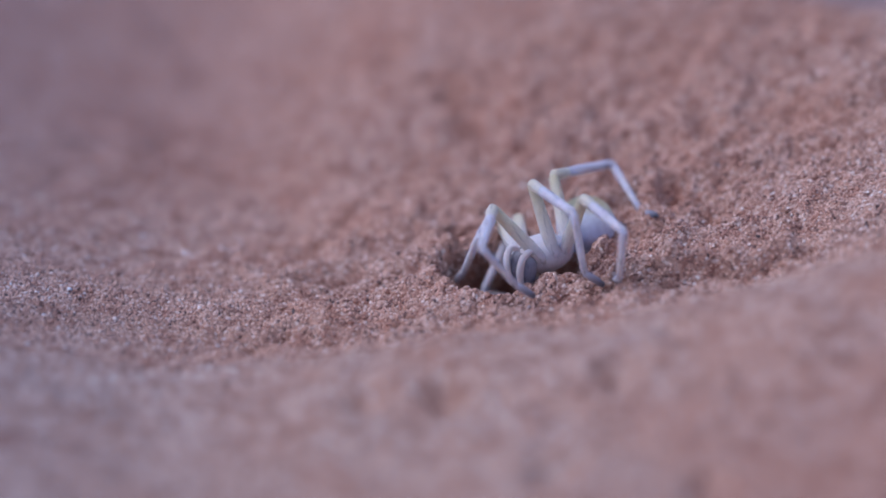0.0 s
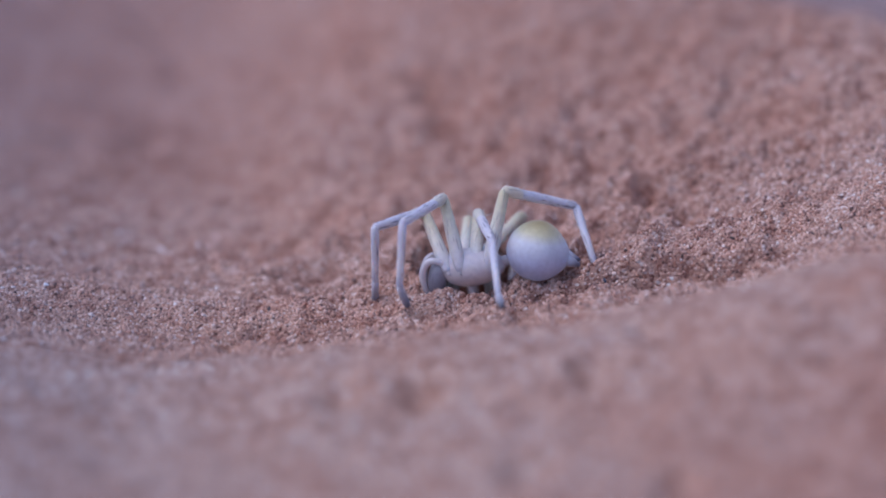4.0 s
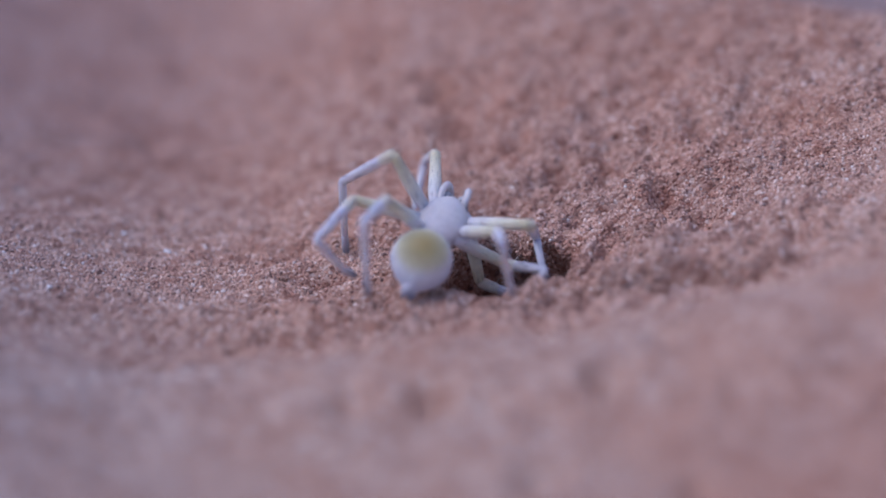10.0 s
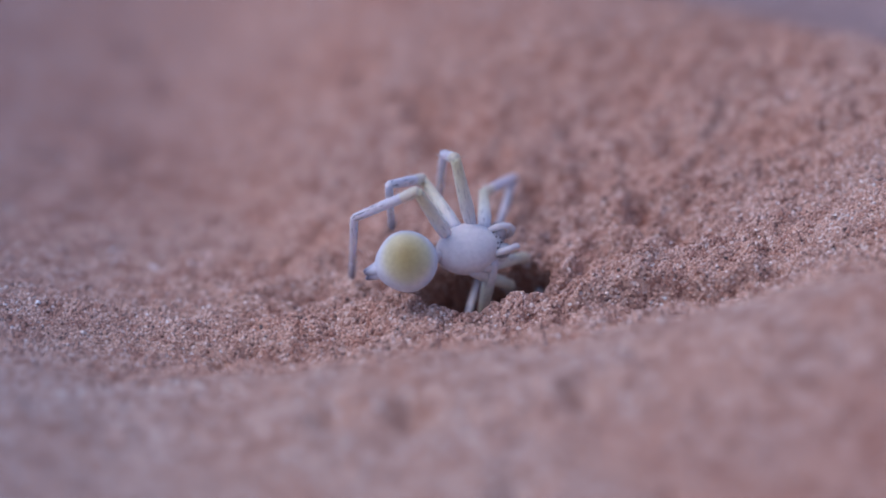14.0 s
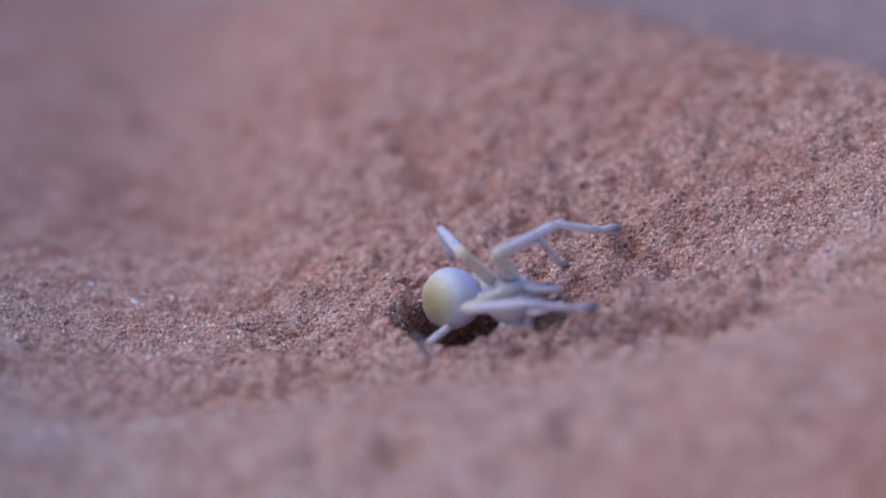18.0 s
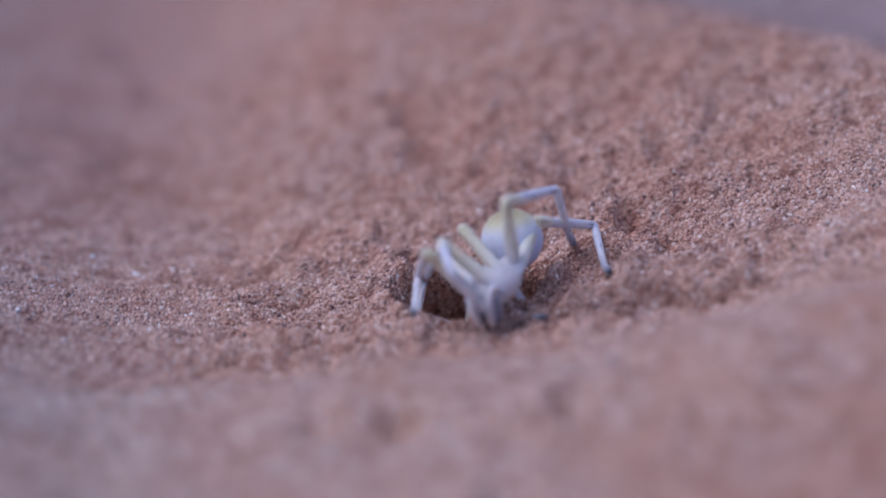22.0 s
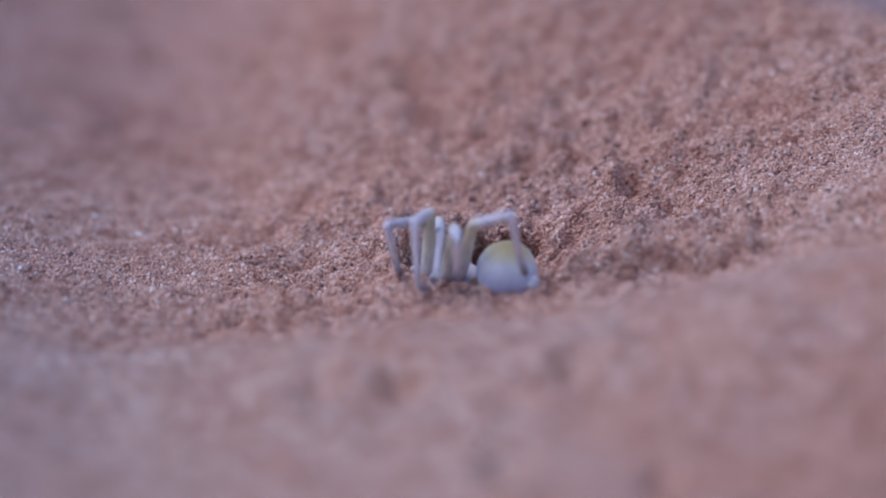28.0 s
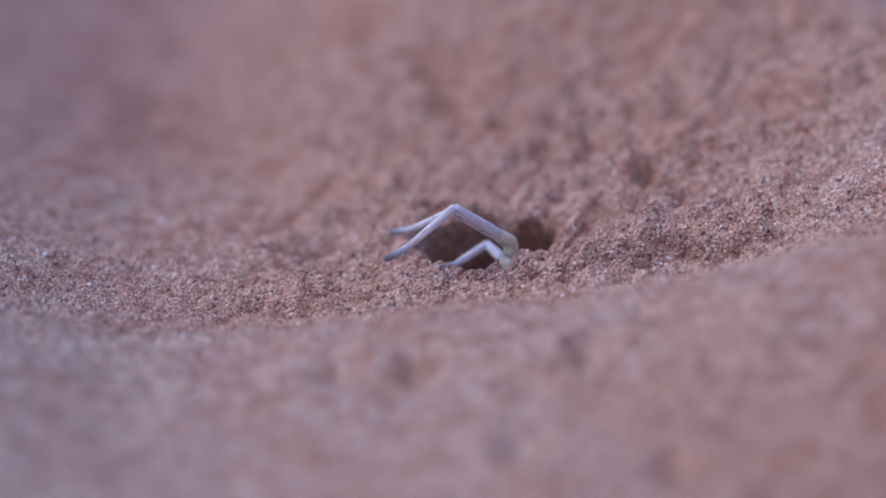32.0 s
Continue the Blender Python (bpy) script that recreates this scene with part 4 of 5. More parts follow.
    stance(8.5, (-4.5, 4.6, 3.1), 126, 13, -10,
           (0.0, 10.3, 8.4, -8.3, 18.7, 6.3, -14.5, 9.0, 0.5), (-5.3, 4.9, 12.6, -16.0, 9.3, 9.5, -21.1, 12.4, -1.9), (-9.3, -2.9, 9.7, -16.6, -12.4, 9.8, -20.5, -5.4, -0.7), (0.2, 1.3, 10.4, -2.9, -10.3, 8.9, -7.0, -21.0, 3.2),
           (-5.2, 8.5, -7.5, 6.8, 9.1, -7.6, -0.1, 4.2, -17.4), (-1.6, 8.0, -7.7, 10.4, 8.1, -7.9, 2.3, 4.0, -17.2), (4.4, 15.9, 5.2, 8.2, 5.4, 0.8, 5.6, 3.7, -11.9), (5.0, -1.2, 6.7, 6.3, 9.7, 1.8, 9.7, -2.7, 0.5))
    stance(9, (-4.4, 6.8, 5.2), 92, 12, -5,
           (-0.6, 18.4, 8.4, -5.0, 29.1, 5.5, -7.6, 16.0, 6.2), (-8.0, 3.9, 15.6, -18.3, 7.9, 10.7, -19.8, 12.5, -1.8), (-13.1, -0.1, 12.0, -21.0, -9.2, 11.5, -20.9, -0.6, 1.1), (-9.7, -4.9, 9.8, -9.3, -16.9, 10.5, -8.4, -29.2, 7.4),
           (-2.7, 10.3, -5.5, 8.8, 8.0, -8.0, 1.2, 4.1, -17.7), (6.2, 0.6, 7.8, 7.9, 11.1, 2.3, 9.3, -1.5, 1.3), (5.7, 14.2, 3.1, 4.4, 2.6, 5.8, 5.0, -9.0, 1.5), (8.4, 3.3, 2.0, 11.9, -0.9, -8.5, 2.3, 2.1, -16.4))
    stance(9.5, (-4.5, 7.0, 4.9), 76, 14, 6,
           (-5.0, 21.4, 10.2, -7.0, 32.3, 5.6, -7.9, 19.3, 5.7), (-11.8, 11.5, 14.4, -19.8, 17.5, 7.7, -20.5, 23.5, -3.8), (-17.2, 6.3, 9.8, -23.5, -3.3, 6.3, -18.0, 5.5, -2.0), (-12.5, 0.4, 10.8, -14.7, -11.4, 11.7, -16.6, -7.0, -0.8),
           (-0.6, 9.5, -6.6, 11.0, 6.8, -8.1, 2.5, 3.9, -17.4), (5.6, 2.8, 6.8, 7.1, 13.3, 1.0, 9.4, 0.1, 0.2), (2.6, -1.2, 6.7, 2.9, -12.7, 10.0, 4.7, -5.2, -0.4), (2.7, 15.2, 4.1, 7.4, 4.7, 0.7, 3.9, 1.5, -11.5))
    stance(10, (-5.9, 5.1, 6.2), 71, 19, 15,
           (-7.1, 18.7, 11.8, -8.8, 29.8, 6.9, -11.6, 19.4, 0.1), (-12.7, 3.5, 16.5, -20.5, 10.7, 10.1, -19.7, 14.8, -2.4), (-18.1, 1.2, 10.8, -23.1, -9.5, 8.8, -17.8, -0.1, -0.2), (-13.3, -3.6, 12.3, -16.5, -15.5, 13.6, -16.0, -10.7, 0.7),
           (-0.2, 8.9, -6.1, 11.2, 6.4, -7.9, 2.9, 3.6, -17.3), (5.9, -0.5, 8.0, 7.3, 10.2, 2.3, 8.6, -3.4, 0.6), (1.4, -5.1, 8.6, 2.3, -17.0, 11.4, 4.1, -9.0, 0.4), (3.8, 7.7, -1.2, 8.0, -2.4, 2.1, 4.0, 0.8, -9.9))
    stance(10.5, (-5.7, 7.3, 4.2), 64, 14, 15,
           (-6.0, 20.5, 11.7, -7.7, 31.6, 7.5, -9.6, 19.6, 3.0), (-12.0, 9.8, 14.4, -21.1, 14.9, 8.4, -19.9, 19.0, -3.1), (-18.2, 14.9, 7.0, -22.8, 4.0, 4.8, -19.9, 14.5, -1.7), (-11.7, 4.0, 13.4, -18.7, -5.7, 12.0, -19.2, -0.6, -0.3),
           (0.2, 8.7, -7.3, 11.8, 5.9, -7.9, 3.1, 3.5, -17.3), (5.3, 3.3, 6.9, 7.7, 13.7, 1.4, 9.4, 0.4, 0.3), (1.8, -1.0, 7.0, 2.1, -12.5, 10.2, 4.3, -5.1, -0.3), (1.5, 14.4, 3.8, 8.5, 5.1, 0.8, 3.7, 1.3, -10.8))
    stance(11, (-1.8, 6.9, 3.5), 43, 5, 24,
           (-0.8, 19.7, 10.7, -5.1, 30.2, 6.7, -7.6, 18.0, 4.3), (-3.8, 6.9, 15.6, -11.1, 15.5, 11.4, -14.0, 22.0, 0.0), (-13.3, 6.7, 10.8, -19.8, -3.2, 9.5, -17.7, 4.9, -1.2), (-8.8, 2.4, 13.8, -16.5, -6.5, 10.9, -17.6, -1.4, -1.5),
           (1.6, 7.6, -8.5, 13.1, 4.2, -7.8, 3.9, 3.1, -16.9), (9.0, -0.8, 6.2, 9.6, 9.6, 0.2, 8.6, -3.9, 0.6), (3.0, -4.1, 8.4, 3.6, -15.8, 11.1, 4.5, -7.6, 0.1), (4.9, 9.0, -4.0, 4.9, -2.8, -6.1, 0.0, 0.8, -17.5))
    stance(11.5, (1.4, 4.9, 0.5), 49, -9, 32,
           (8.6, 18.3, 0.3, 3.9, 28.1, 5.5, 0.1, 15.3, 5.5), (-1.0, 8.6, 12.6, -10.5, 15.4, 10.1, -16.1, 19.4, -0.5), (-4.4, 16.0, 7.3, -11.4, 6.3, 8.5, -14.8, 14.7, -0.9), (-4.6, 1.1, 11.4, -14.1, -5.9, 9.6, -17.9, -0.3, -1.7),
           (3.4, 7.5, -11.7, 12.9, 3.3, -5.8, 4.7, 3.3, -16.1), (7.7, 14.6, 3.1, 11.2, 3.2, 2.0, 6.8, 2.1, -10.2), (6.8, -4.7, 5.4, 6.3, -16.5, 8.0, 5.8, -6.3, -0.1), (1.5, 4.9, -11.1, 0.9, -5.5, -5.1, 0.7, 0.5, -16.8))
    stance(12, (0.9, 9.4, -1.7), 81, -4, 51,
           (8.4, 7.2, 4.6, 5.0, 18.6, 7.0, 0.4, 6.8, 7.8), (0.1, 8.7, 11.5, -9.7, 15.6, 10.1, -16.9, 18.6, -0.1), (-3.9, 18.7, 5.0, -10.9, 9.3, 7.7, -14.0, 17.9, -1.0), (-3.6, 1.9, 9.7, -12.4, -6.4, 9.2, -18.1, -0.7, -1.6),
           (2.7, 9.6, -11.7, 11.4, 3.9, -6.5, 3.3, 4.2, -16.7), (4.1, 7.2, -12.1, 12.8, 1.7, -6.5, 4.6, 2.8, -16.4), (11.4, 14.7, -2.4, 3.7, 21.1, -8.9, 3.7, 22.6, -21.5), (3.1, 4.6, -12.2, 5.3, -4.7, -5.4, 2.1, 0.6, -16.9))
    stance(12.5, (2.8, 3.2, -0.5), 69, -4, 54,
           (10.2, 14.9, 3.1, 4.7, 25.4, 5.1, -4.9, 17.6, 9.2), (3.4, 3.1, 10.3, -2.5, 12.1, 4.9, -13.1, 17.7, 0.0), (-3.4, 13.5, 5.8, -11.4, 5.0, 8.6, -15.7, 13.4, -0.8), (-3.5, -1.7, 9.4, -11.9, -10.2, 9.2, -17.5, -3.3, -0.8),
           (2.5, 7.2, -12.0, 13.3, 5.6, -6.9, 4.0, 3.9, -16.2), (3.8, 5.0, -12.6, 13.8, 2.5, -6.5, 4.8, 2.4, -16.1), (7.5, 12.7, 2.0, 10.8, 1.1, 2.2, 6.1, 0.9, -10.0), (4.7, 3.8, -12.3, 1.0, -5.1, -5.1, 1.9, 0.6, -17.0))
    stance(13, (2.1, 1.5, 2.3), 50, -7, 64,
           (7.4, 14.9, 4.7, 5.2, 26.7, 5.0, 2.6, 14.3, 6.4), (3.0, -1.4, 14.7, 0.1, 10.3, 14.7, -3.9, 19.5, 5.7), (-4.5, 10.7, 9.0, -13.2, 2.7, 10.2, -13.2, 12.4, 0.7), (-2.3, -6.7, 12.8, -11.4, -14.6, 12.1, -16.6, -8.2, 1.5),
           (3.0, 3.2, -11.2, 13.1, 7.6, -6.6, 4.8, 3.2, -15.9), (2.6, 2.2, -11.6, 13.1, 3.1, -6.0, 4.6, 1.6, -16.0), (4.1, 10.2, -2.7, 2.9, 18.0, -11.6, 2.9, 5.0, -8.3), (1.7, -4.3, -10.1, 0.2, 6.8, -5.8, 0.6, -0.3, -16.8))
    stance(13.5, (0.3, 1.0, 4.0), 31, 1, 59,
           (1.5, 17.3, 4.0, 7.2, 27.6, 6.3, 2.9, 15.0, 6.1), (-0.4, 3.2, 16.2, -2.5, 14.8, 14.3, -3.3, 22.9, 4.2), (-5.1, 14.8, 8.4, -14.3, 7.2, 8.4, -12.6, 14.4, -2.1), (-7.7, -1.3, 13.6, -15.9, 6.0, 8.7, -18.0, 11.9, -2.3),
           (2.1, 3.6, -9.4, 13.9, 4.8, -7.8, 4.4, 2.3, -16.5), (5.6, 9.5, 8.7, 7.2, 15.6, -1.5, 12.3, 3.8, -3.6), (1.4, 9.9, 8.0, 1.8, 14.2, -3.2, -0.2, 1.7, -6.4), (-5.2, 2.9, -9.0, 5.4, -2.2, -6.4, -1.2, 0.8, -17.3))
    stance(14, (0.5, -0.0, 6.6), 21, 6, 56,
           (2.6, 13.0, 10.6, 7.1, 24.1, 9.2, 3.8, 12.4, 5.6), (-1.5, 0.4, 19.9, -3.3, 12.0, 16.8, -4.1, 19.6, 5.7), (-6.3, 9.5, 13.8, -10.8, -1.1, 16.5, -10.5, 8.2, 6.7), (-6.8, -5.2, 16.9, -15.9, 0.2, 11.0, -16.3, 7.2, -0.6),
           (2.2, 5.3, -6.7, 13.6, 2.1, -8.5, 3.7, 2.1, -17.0), (8.4, 8.0, 2.6, 10.2, 17.9, -3.7, 11.6, 5.4, -2.3), (6.5, 5.9, -1.0, 5.9, 17.0, -5.3, 9.5, 4.0, -5.5), (1.3, 11.7, 8.1, 2.2, 15.3, -3.0, -0.6, 2.9, -5.6))
    stance(14.5, (1.4, 1.6, 5.3), 16, 7, 61,
           (2.5, 19.1, 6.2, 10.5, 28.0, 6.3, 13.3, 15.4, 6.9), (-0.1, 6.8, 17.6, -2.5, 18.1, 14.5, -3.7, 26.2, 4.4), (-6.5, 15.3, 11.5, -10.9, 4.5, 14.4, -10.2, 13.1, 4.5), (-8.2, 1.2, 13.1, -16.4, 8.8, 8.9, -17.2, 12.6, -2.7),
           (2.4, 5.6, -8.0, 13.5, 1.2, -8.2, 3.8, 1.9, -16.9), (7.1, 11.8, 9.4, 9.1, 17.6, -0.9, 13.1, 5.9, -4.8), (6.0, 12.5, 6.9, 7.1, 15.1, -4.8, 9.8, 2.4, -5.3), (0.9, 12.9, 8.3, 1.3, 15.1, -3.5, -1.1, 2.6, -6.3))
    stance(16.5, (6.7, 2.9, 3.0), -15, 3, 72,
           (3.2, 7.0, -6.2, 14.3, 3.9, -9.7, 3.5, 3.0, -16.9), (4.7, -2.5, 8.1, 16.5, -1.9, 10.2, 21.3, 8.5, 4.5), (5.8, 16.6, 10.5, 9.0, 7.7, 17.9, 8.7, 17.0, 8.7), (1.3, 2.2, 12.1, -6.4, 11.2, 10.5, -5.6, 20.9, 1.9),
           (8.1, 5.5, -11.3, 4.3, -3.8, -4.8, 3.6, 1.1, -16.9), (6.3, 13.0, 5.4, 6.5, 15.8, -6.2, 6.0, 2.9, -7.5), (2.9, 3.7, -12.1, -5.6, -1.0, -5.0, -0.6, 0.8, -17.0), (1.4, 13.2, 7.1, 1.1, 16.6, -4.4, -2.5, 4.4, -6.9))
    stance(17, (7.0, 3.4, 6.4), -29, 2, 74,
           (5.0, 7.7, -3.4, 13.1, 1.5, -9.4, 3.1, 2.7, -17.4), (5.3, -6.1, 13.4, 16.1, -1.2, 12.1, 20.5, 8.1, 4.7), (7.9, 15.0, 12.6, 17.1, 7.9, 15.4, 24.1, 15.2, 6.7), (2.2, -1.5, 16.7, -5.7, 7.4, 14.8, -5.3, 17.7, 6.1),
           (6.6, 6.4, -7.7, 4.1, -5.4, -6.5, 2.7, 1.3, -17.7), (6.5, 14.6, 6.9, 6.6, 15.7, -5.1, 5.4, 3.0, -7.2), (-0.4, 11.3, 0.2, 0.7, -0.4, -1.8, 3.7, -12.5, -4.2), (-2.0, 12.0, 0.3, -5.9, 0.9, -1.0, -9.9, -9.7, -6.8))
    stance(17.5, (7.4, 3.7, 2.9), -31, -2, 77,
           (2.3, -2.6, 4.8, 12.9, -7.0, 8.3, 22.2, 1.6, 5.3), (6.8, -0.2, 12.1, 17.8, 3.8, 15.1, 21.0, 13.2, 6.8), (10.0, 1.4, 11.9, 13.1, 13.0, 11.2, 16.3, 23.0, 4.2), (2.9, 2.8, 12.4, -1.5, 13.8, 11.1, -0.7, 23.6, 2.5),
           (8.1, 4.2, -11.4, 1.6, -3.3, -4.7, 3.0, 0.7, -17.1), (5.0, 3.2, -11.9, -3.0, -2.3, -4.9, 0.8, 0.4, -17.1), (2.5, 4.0, -11.8, -7.0, 0.3, -5.4, -1.1, 1.2, -17.0), (0.4, 16.2, 3.9, -1.4, 4.9, 0.0, -8.1, -6.1, -1.2))
    stance(18, (8.3, 2.7, 3.4), -34, 11, 84,
           (1.8, -5.2, 4.5, 9.9, -13.2, 8.3, 20.2, -5.0, 5.1), (5.8, -6.0, 12.7, 14.5, 2.1, 14.6, 23.7, 11.1, 11.0), (6.2, -5.0, 12.8, 12.1, 5.4, 11.5, 16.4, 15.4, 3.7), (1.6, -3.2, 11.7, -1.7, 8.4, 11.6, -0.0, 18.9, 3.4),
           (9.7, 3.0, -10.2, -0.0, -2.1, -5.0, 3.2, 0.6, -17.4), (6.0, 2.3, -11.1, -3.8, -1.3, -5.1, 0.9, 0.4, -17.2), (3.2, 3.1, -11.3, -7.1, 1.2, -5.5, -1.1, 1.1, -17.1), (4.0, 14.0, 3.4, -0.5, 4.0, -1.5, -5.1, -7.4, 1.6))
    stance(18.5, (7.9, 2.7, 2.1), -43, 18, 77,
           (0.0, -1.0, 1.4, 7.5, -9.5, 5.3, 17.7, -2.2, 2.0), (3.5, -3.2, 8.9, 15.2, -1.2, 10.7, 24.6, 4.8, 4.1), (5.0, -2.0, 10.0, 11.5, 8.1, 10.5, 13.5, 19.0, 4.1), (1.1, -1.4, 7.4, 4.7, 9.8, 9.7, 8.0, 21.3, 4.5),
           (9.4, 0.8, -10.3, -1.4, 0.0, -5.2, 2.9, 0.3, -17.5), (5.5, 1.1, -11.3, -4.8, 0.0, -5.3, 0.5, 0.3, -17.2), (2.7, 2.4, -11.7, -7.7, 2.5, -5.7, -1.3, 1.3, -17.0), (0.7, 11.3, 6.2, 0.0, 13.8, -5.5, -5.9, 2.5, -2.9))
    stance(19, (8.6, 2.0, 3.3), -51, 13, 70,
           (1.1, -3.9, 2.9, 8.2, -12.4, 6.2, 18.1, -5.1, 3.0), (4.6, -7.0, 9.1, 14.2, 0.2, 9.3, 22.5, -8.9, 8.3), (7.3, -5.2, 12.0, 12.4, 5.6, 12.4, 14.0, 14.9, 4.6), (2.9, -3.7, 10.2, 3.8, 8.1, 11.4, 7.7, 18.7, 3.7),
           (9.6, 0.0, -8.8, -2.0, 0.6, -5.9, 2.8, 0.1, -17.9), (5.8, 0.8, -9.6, -5.6, 0.6, -6.1, 0.5, 0.4, -17.6), (3.3, 2.2, -9.8, -8.2, 3.3, -6.5, -1.2, 1.4, -17.3), (1.4, 9.9, 7.6, -0.3, 13.1, -3.8, -5.5, 1.7, -1.9))
    stance(19.5, (9.3, 1.3, 3.7), -49, 18, 57,
           (2.0, -3.2, 5.1, 9.2, -12.7, 6.5, 17.3, -3.4, 1.9), (5.9, -4.8, 9.9, 15.3, 2.3, 7.5, 24.7, 9.5, 3.2), (7.8, -3.5, 11.1, 19.8, -3.2, 11.5, 22.6, 6.5, 3.5), (3.2, -1.8, 9.7, 4.2, 10.1, 10.5, 8.1, 20.0, 2.9),
           (9.6, -1.3, -8.1, -1.9, 1.8, -6.2, 2.8, -0.2, -18.1), (6.0, -0.1, -8.9, -5.7, 1.4, -6.4, 0.5, 0.2, -17.7), (3.4, 1.5, -9.2, -8.1, 3.9, -6.8, -1.1, 1.3, -17.4), (0.0, 9.3, 7.9, -1.5, 13.3, -3.3, -5.4, 0.9, -2.4))
    stance(20, (10.0, -0.3, 4.6), -51, 21, 44,
           (6.6, -9.1, 3.4, 12.1, -18.3, 7.2, 16.6, -6.8, 3.1), (10.4, -9.3, 10.2, 13.2, -21.0, 12.1, 20.8, -11.4, 5.4), (9.5, -6.5, 11.5, 18.9, 0.3, 11.1, 22.0, 8.8, 2.5), (3.5, -4.2, 9.6, 3.9, 7.1, 11.1, 8.9, 17.2, 3.7),
           (9.3, -2.2, -7.0, -1.8, 2.4, -6.5, 2.6, -0.4, -18.3), (5.8, -0.7, -7.6, -5.8, 2.0, -6.7, 0.5, 0.2, -17.9), (3.4, 1.0, -7.9, -7.9, 4.5, -7.1, -1.1, 1.3, -17.6), (3.1, 2.8, -8.3, -7.6, 7.8, -7.3, -1.2, 2.7, -17.3))
    stance(20.5, (10.4, -0.3, 5.9), -74, -4, 17,
           (5.3, -6.7, 7.1, 11.0, -17.2, 7.5, 16.7, -6.2, 2.5), (8.3, -3.6, 12.8, 13.8, 5.5, 7.4, 23.3, 4.0, 0.0), (13.4, -2.3, 14.5, 22.0, 4.9, 10.4, 17.6, 11.3, 1.0), (6.6, -0.7, 12.7, 13.9, 8.7, 13.6, 18.1, 15.0, 3.5),
           (3.7, 6.4, 9.9, -0.4, 14.5, 2.0, 1.5, 1.7, 0.2), (3.1, 10.0, 5.9, -0.5, 0.3, -0.2, -1.5, 1.0, -13.2), (3.5, 2.8, -5.5, -7.8, 6.3, -7.7, -1.0, 2.0, -17.9), (4.6, 4.4, -5.6, -6.0, 9.5, -8.0, -0.3, 3.1, -17.7))
    stance(21, (7.3, -3.5, 5.7), -89, -8, 7,
           (2.3, 0.8, 9.4, 6.9, -10.2, 8.5, 13.6, -2.6, 0.9), (7.9, -9.0, 15.8, 15.2, -1.4, 9.9, 21.0, -11.9, 5.9), (12.1, -7.4, 16.0, 18.8, 1.6, 11.5, 25.4, -8.5, 7.4), (7.5, -4.5, 16.6, 15.4, 4.6, 15.5, 18.0, 11.2, 3.9),
           (-1.4, -12.8, 11.3, -3.2, -3.1, 4.4, -4.9, -15.5, 4.1), (-0.4, -11.1, 12.8, -6.1, -20.7, 8.6, -5.4, -9.4, 1.5), (-0.8, 4.8, -0.6, -2.5, -6.8, -0.4, -1.9, 1.6, -10.8), (4.8, 3.9, -5.9, -4.5, 11.0, -8.0, 0.2, 3.5, -17.4))
    stance(21.5, (8.6, -2.5, 5.5), -95, -2, 8,
           (1.9, 1.1, 9.2, 0.0, -10.7, 10.6, 6.2, -7.0, -0.4), (5.8, 1.7, 12.7, 15.4, 7.1, 7.8, 21.0, -3.8, 3.5), (13.6, -1.9, 13.7, 21.0, 6.4, 9.1, 22.6, -6.0, 6.5), (8.4, 1.6, 14.5, 14.8, 11.7, 13.8, 17.4, 15.1, 2.3),
           (-1.4, 6.1, 7.0, -1.4, 2.3, -4.4, -0.8, 0.4, -17.2), (-2.5, -5.0, 8.3, -4.0, -16.7, 10.3, -5.2, -8.0, 0.6), (3.2, 3.1, -6.9, -7.4, 8.6, -7.9, -0.9, 2.7, -17.4), (5.1, 4.0, -6.8, -4.2, 11.5, -8.2, 0.4, 3.6, -17.3))
    stance(22, (6.0, -6.1, 4.7), -107, -15, 15,
           (-1.4, -7.1, 11.0, -0.1, -18.9, 10.8, 6.1, -11.1, 1.6), (1.3, -2.6, 11.6, 7.6, 2.7, 2.8, 13.0, -8.6, 0.7), (11.7, 3.0, 10.7, 20.2, 11.0, 7.4, 22.0, -1.9, 4.9), (7.3, -6.6, 16.7, 14.6, 3.0, 15.5, 17.4, 10.2, 4.4),
           (-3.3, -12.2, 11.2, -4.7, -2.3, 4.3, -5.4, -14.9, 3.8), (-1.1, 3.7, 7.0, -4.0, 11.9, -1.3, -5.6, -0.6, -3.1), (2.3, 2.1, -8.5, -3.2, 12.2, -7.3, -0.2, 3.9, -16.8), (3.6, 1.9, -7.6, 3.0, 13.7, -8.1, 1.8, 4.0, -16.8))
    stance(22.5, (5.3, -3.0, 2.3), -102, -14, 8,
           (-1.7, -0.7, 7.3, -3.9, -12.3, 9.1, 0.0, -5.9, -1.4), (1.9, 0.6, 9.2, 7.7, 8.1, 1.9, 13.2, -3.5, -0.9), (9.1, 0.4, 11.0, 17.3, 8.6, 7.8, 23.6, -2.5, 6.2), (5.7, -1.0, 12.1, 13.6, 7.9, 12.9, 17.4, 15.0, 3.1),
           (-1.3, 8.9, 4.1, -3.8, 3.4, -6.3, -1.5, 1.2, -18.7), (-2.9, 7.2, 7.8, -4.9, 13.9, -2.0, -5.1, 1.2, -5.0), (1.8, 2.3, -10.6, -3.3, 12.6, -7.1, -0.4, 4.1, -16.6), (3.1, 2.1, -9.6, 2.9, 14.0, -7.9, 1.7, 4.3, -16.6))
